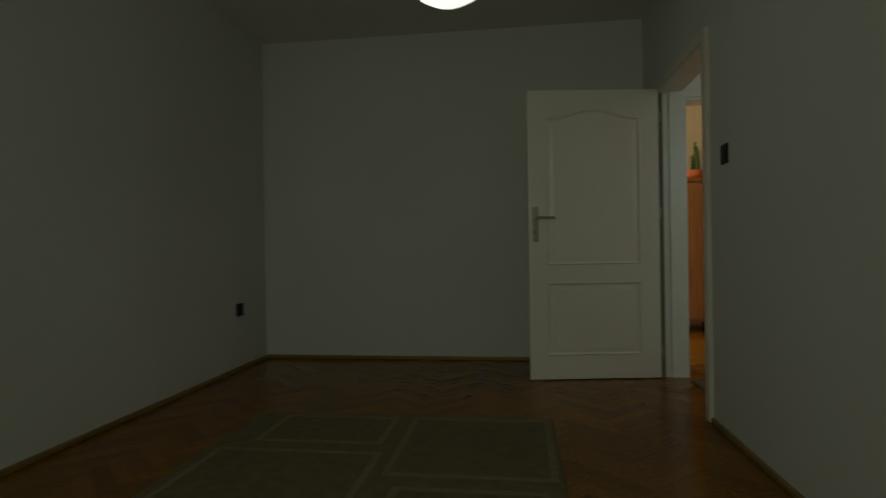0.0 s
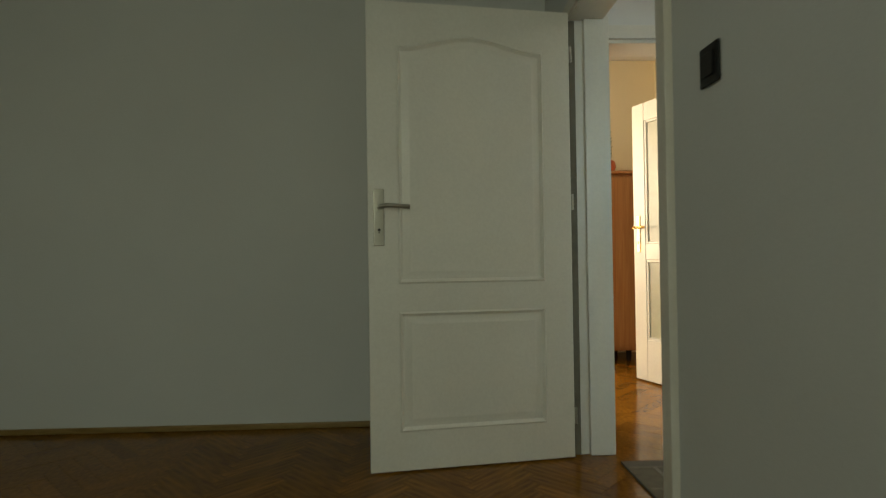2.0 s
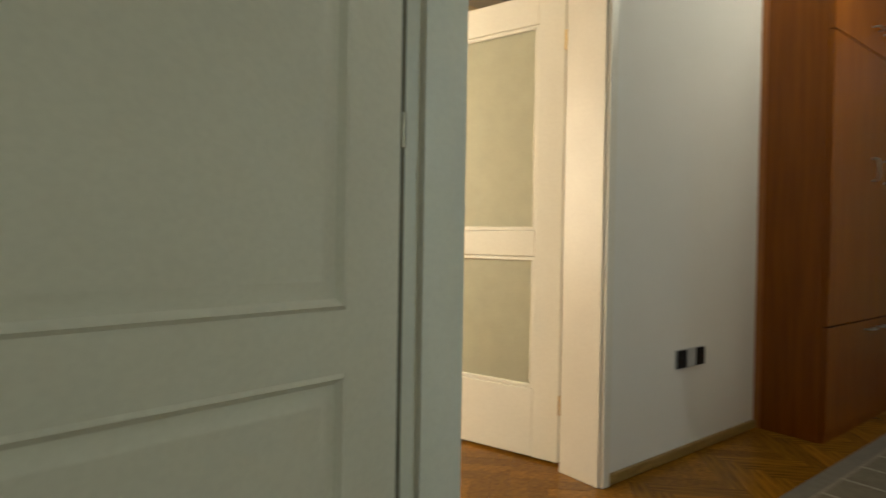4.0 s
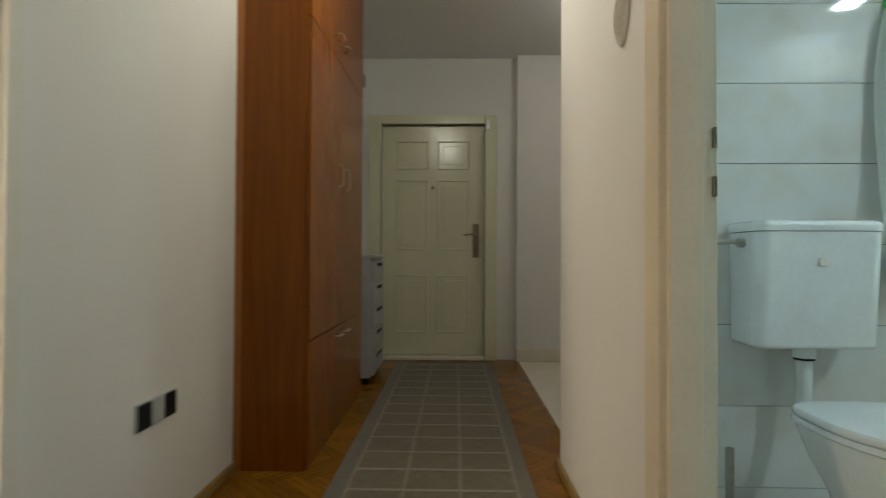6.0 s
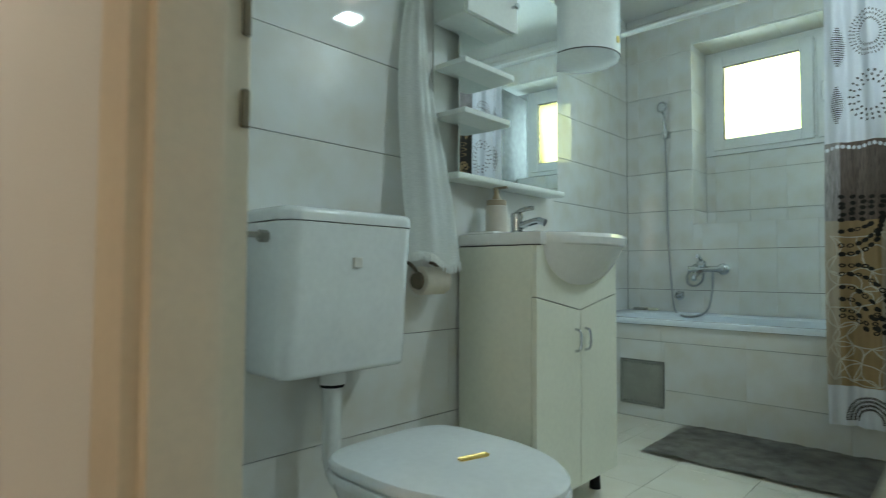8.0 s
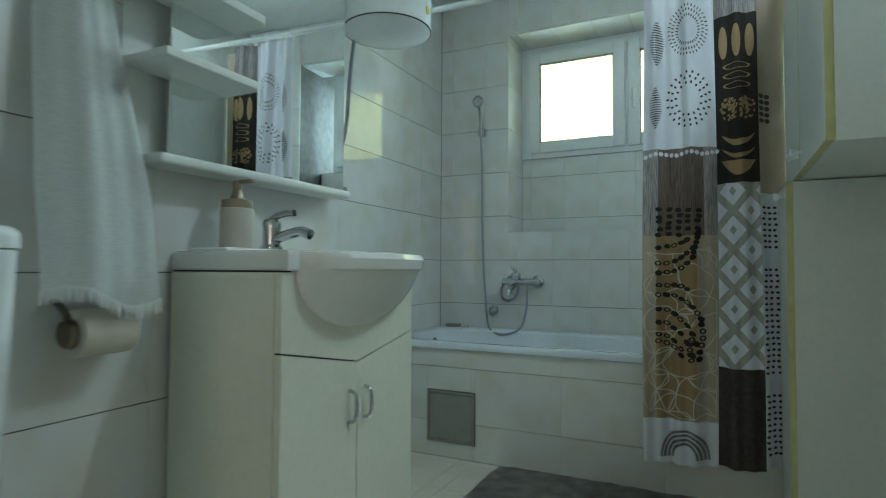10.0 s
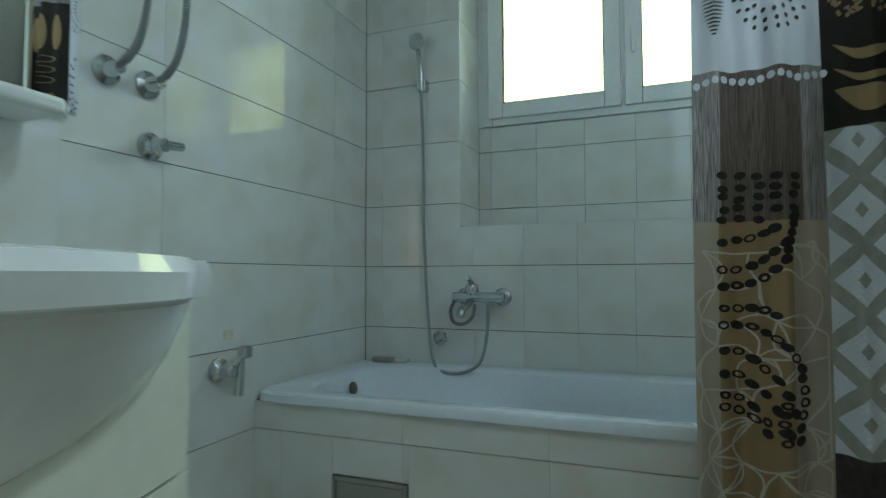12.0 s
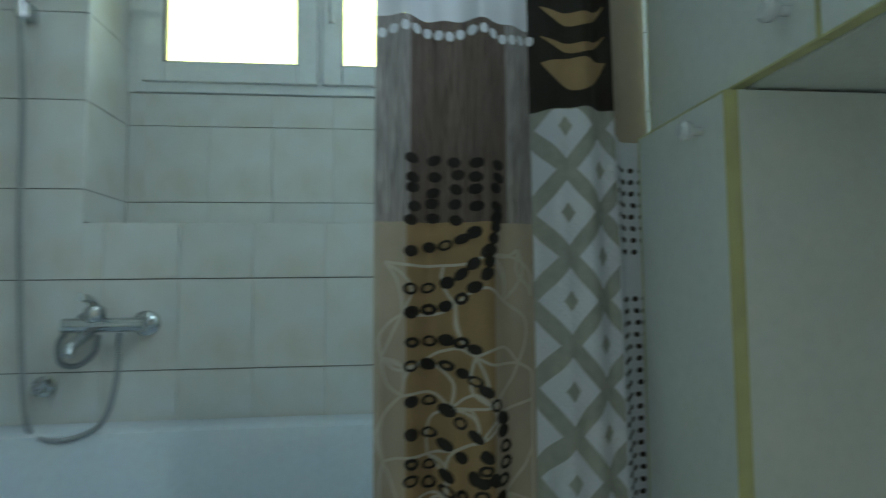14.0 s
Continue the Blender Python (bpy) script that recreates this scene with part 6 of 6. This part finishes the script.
tiling(W_WIN, (0, 0.367, 0), (-1, 0, 0), (0, 0, 1), lines(-3.488, -1.334, -3.41, 0.2), lines(BF, CEIL, 0.27, 0.25), TILE, holes=[(-3.065, 1.176, -1.75, 2.31)], joint=0.0028, joint_u=0.0006)
# the niche: cheeks, sill wall and the wall under the window
bm = bmesh.new()
box(bm, 1.75, 0.1, 1.165, 3.073, 0.112, 1.6295)
solid("wall_niche", bm, GROUT, "tiled back of the window niche", "wall")
tiling(bpy.data.objects["wall_niche"], (0, 0.112, 0), (-1, 0, 0), (0, 0, 1), lines(-3.065, -1.76, -3.01, 0.2), [1.176, 1.27, 1.52, 1.6285], TILE, joint_u=0.0008)
tiling(W_WIN, (3.073, 0, 0), (0, -1, 0), (0, 0, 1), [-0.367, -0.12], lines(1.18, 2.31, 1.27, 0.25), TILE)
tiling(W_WIN, (0, 0, 2.312), (-1, 0, 0), (0, 1, 0), lines(-3.063, -1.76, -3.01, 0.2), [0.122, 0.366], TILE)
tiling(W_WIN, (0, 0, 1.17), (1, 0, 0), (0, 1, 0), lines(1.76, 3.063, 3.01, 0.2), [0.122, 0.366], TILE)
bm = bmesh.new()
box(bm, 1.34, YT - 0.06, BF - 0.008, XS, YT - 0.008, RIM - 0.03)
solid("bathtub_front", bm, GROUT, "pale marbled tile front of the bathtub", "tiled panel")
tiling(bpy.data.objects["bathtub_front"], (0, YT - 0.008, 0), (-1, 0, 0), (0, 0, 1), lines(-XS, -1.34, -3.39, 0.4), [BF, 0.278, 0.522, RIM - 0.032], TILE, holes=[(-3.212, 0.183, -2.973, 0.417)], joint_u=0.0003)
tiling(bpy.data.objects["floor_bathroom"], (0, 0, BF - 0.008), (1, 0, 0), (0, 1, 0), lines(1.334, 3.04, 2.68, 0.29), lines(YT, 3.66, 1.7, 0.29), TILE_FLOOR, joint_u=0.0022, name="floor_tile")
tiling(bpy.data.objects["floor_bathroom"], (0, 0, BF - 0.008), (1, 0, 0), (0, 1, 0), [3.04, 3.26, 3.49], lines(YT, 1.98, 1.7, 0.29), TILE_FLOOR, joint_u=0.0022, name="floor_tile")
tiling(bpy.data.objects["floor_alcove"], (0, 0, -0.008), (1, 0, 0), (0, 1, 0), lines(3.63, 6.13, 3.63, 0.3), lines(2.33, 3.66, 3.66, 0.3), TILE_FLOOR, joint_u=0.0022, name="floor_tile")


def herringbone(floor, x0, y0, x1, y1, near, joined_name):
    """Oak blocks at right angles to one another, laid on the diagonal; those inside near are pieces of their own."""
    L, W = 0.36, 0.072
    me = piece(L - 0.0007, W - 0.0007, 0.012, PARQUET, 0.0003)
    verts, faces = [], []
    rot = Matrix.Rotation(radians(45), 2)
    cx, cy = (x0 + x1) / 2, (y0 + y1) / 2
    span = int(max(x1 - x0, y1 - y0) / W) + 8
    count = 0
    for i in range(-span, span):
        for j in range(-span // 5 - 3, span // 5 + 4):
            for turn in (0, 1):
                # a stair of pairs: one block along u, one along v
                if turn == 0:
                    u, v = i * W + j * L + L / 2, i * W - j * L + W / 2
                else:
                    u, v = i * W + j * L + L + W / 2, (i + 1) * W - j * L - L / 2
                p = rot @ Vector((u, v))
                px, py = cx + p.x, cy + p.y
                a = radians(45) + (math.pi / 2 if turn else 0)
                hx = abs(math.cos(a)) * L / 2 + abs(math.sin(a)) * W / 2
                if px + hx < x0 or px - hx > x1 or py + hx < y0 or py - hx > y1:
                    continue
                inside = px - hx > x0 and px + hx < x1 and py - hx > y0 and py + hx < y1
                if inside and near(px, py) and count < 300:
                    ob = new("parquet_block", me)
                    ob.parent = floor
                    ob.matrix_basis = pose(px, py, -0.012, 0, 0, math.degrees(a))
                    count += 1
                else:
                    poly = []
                    c, s = math.cos(a), math.sin(a)
                    for sx, sy in ((-1, -1), (1, -1), (1, 1), (-1, 1)):
                        du, dv = sx * (L / 2 - 0.0004), sy * (W / 2 - 0.0004)
                        poly.append((px + du * c - dv * s, py + du * s + dv * c))
                    for axis, lim, keep in ((0, x0, 1), (0, x1, -1), (1, y0, 1), (1, y1, -1)):
                        res = []
                        for k in range(len(poly)):
                            q, r = poly[k], poly[(k + 1) % len(poly)]
                            qi, ri = keep * (q[axis] - lim) >= 0, keep * (r[axis] - lim) >= 0
                            if qi:
                                res.append(q)
                            if qi != ri:
                                t = (lim - q[axis]) / (r[axis] - q[axis])
                                res.append((q[0] + t * (r[0] - q[0]), q[1] + t * (r[1] - q[1])))
                        poly = res
                        if len(poly) < 3:
                            break
                    if len(poly) >= 3:
                        k0 = len(verts)
                        m = len(poly)
                        verts += [(a_, b_, -0.0002 * ((i * 7 + j * 3) % 3)) for a_, b_ in poly] + [(a_, b_, -0.0115) for a_, b_ in poly]
                        faces.append(tuple(range(k0, k0 + m)))
                        faces += [(k0 + q, k0 + m + q, k0 + m + (q + 1) % m, k0 + (q + 1) % m) for q in range(m)]
    me2 = bpy.data.meshes.new(joined_name)
    me2.from_pydata(verts, [], faces)
    me2.materials.append(PARQUET_JOINED)
    ob = new(joined_name, me2)
    ob.parent = floor
    tagged(ob, kind="stuff")


herringbone(bpy.data.objects["floor_bedroom"], -1.96, -0.7, 1.31, 5.34, lambda x, y: x > -0.6 and 3.3 < y < 5.2, "parquet_blocks")
herringbone(bpy.data.objects["floor_hall"], 1.31, 3.66, 6.22, 5.15, lambda x, y: 2.3 < x < 5.3, "parquet_blocks")
herringbone(bpy.data.objects["floor_hall"], 1.31, 5.15, 4.5, 5.47, lambda x, y: False, "parquet_blocks")
herringbone(bpy.data.objects["floor_hall"], -1.06, 5.47, 4.5, 7.42, lambda x, y: False, "parquet_blocks")
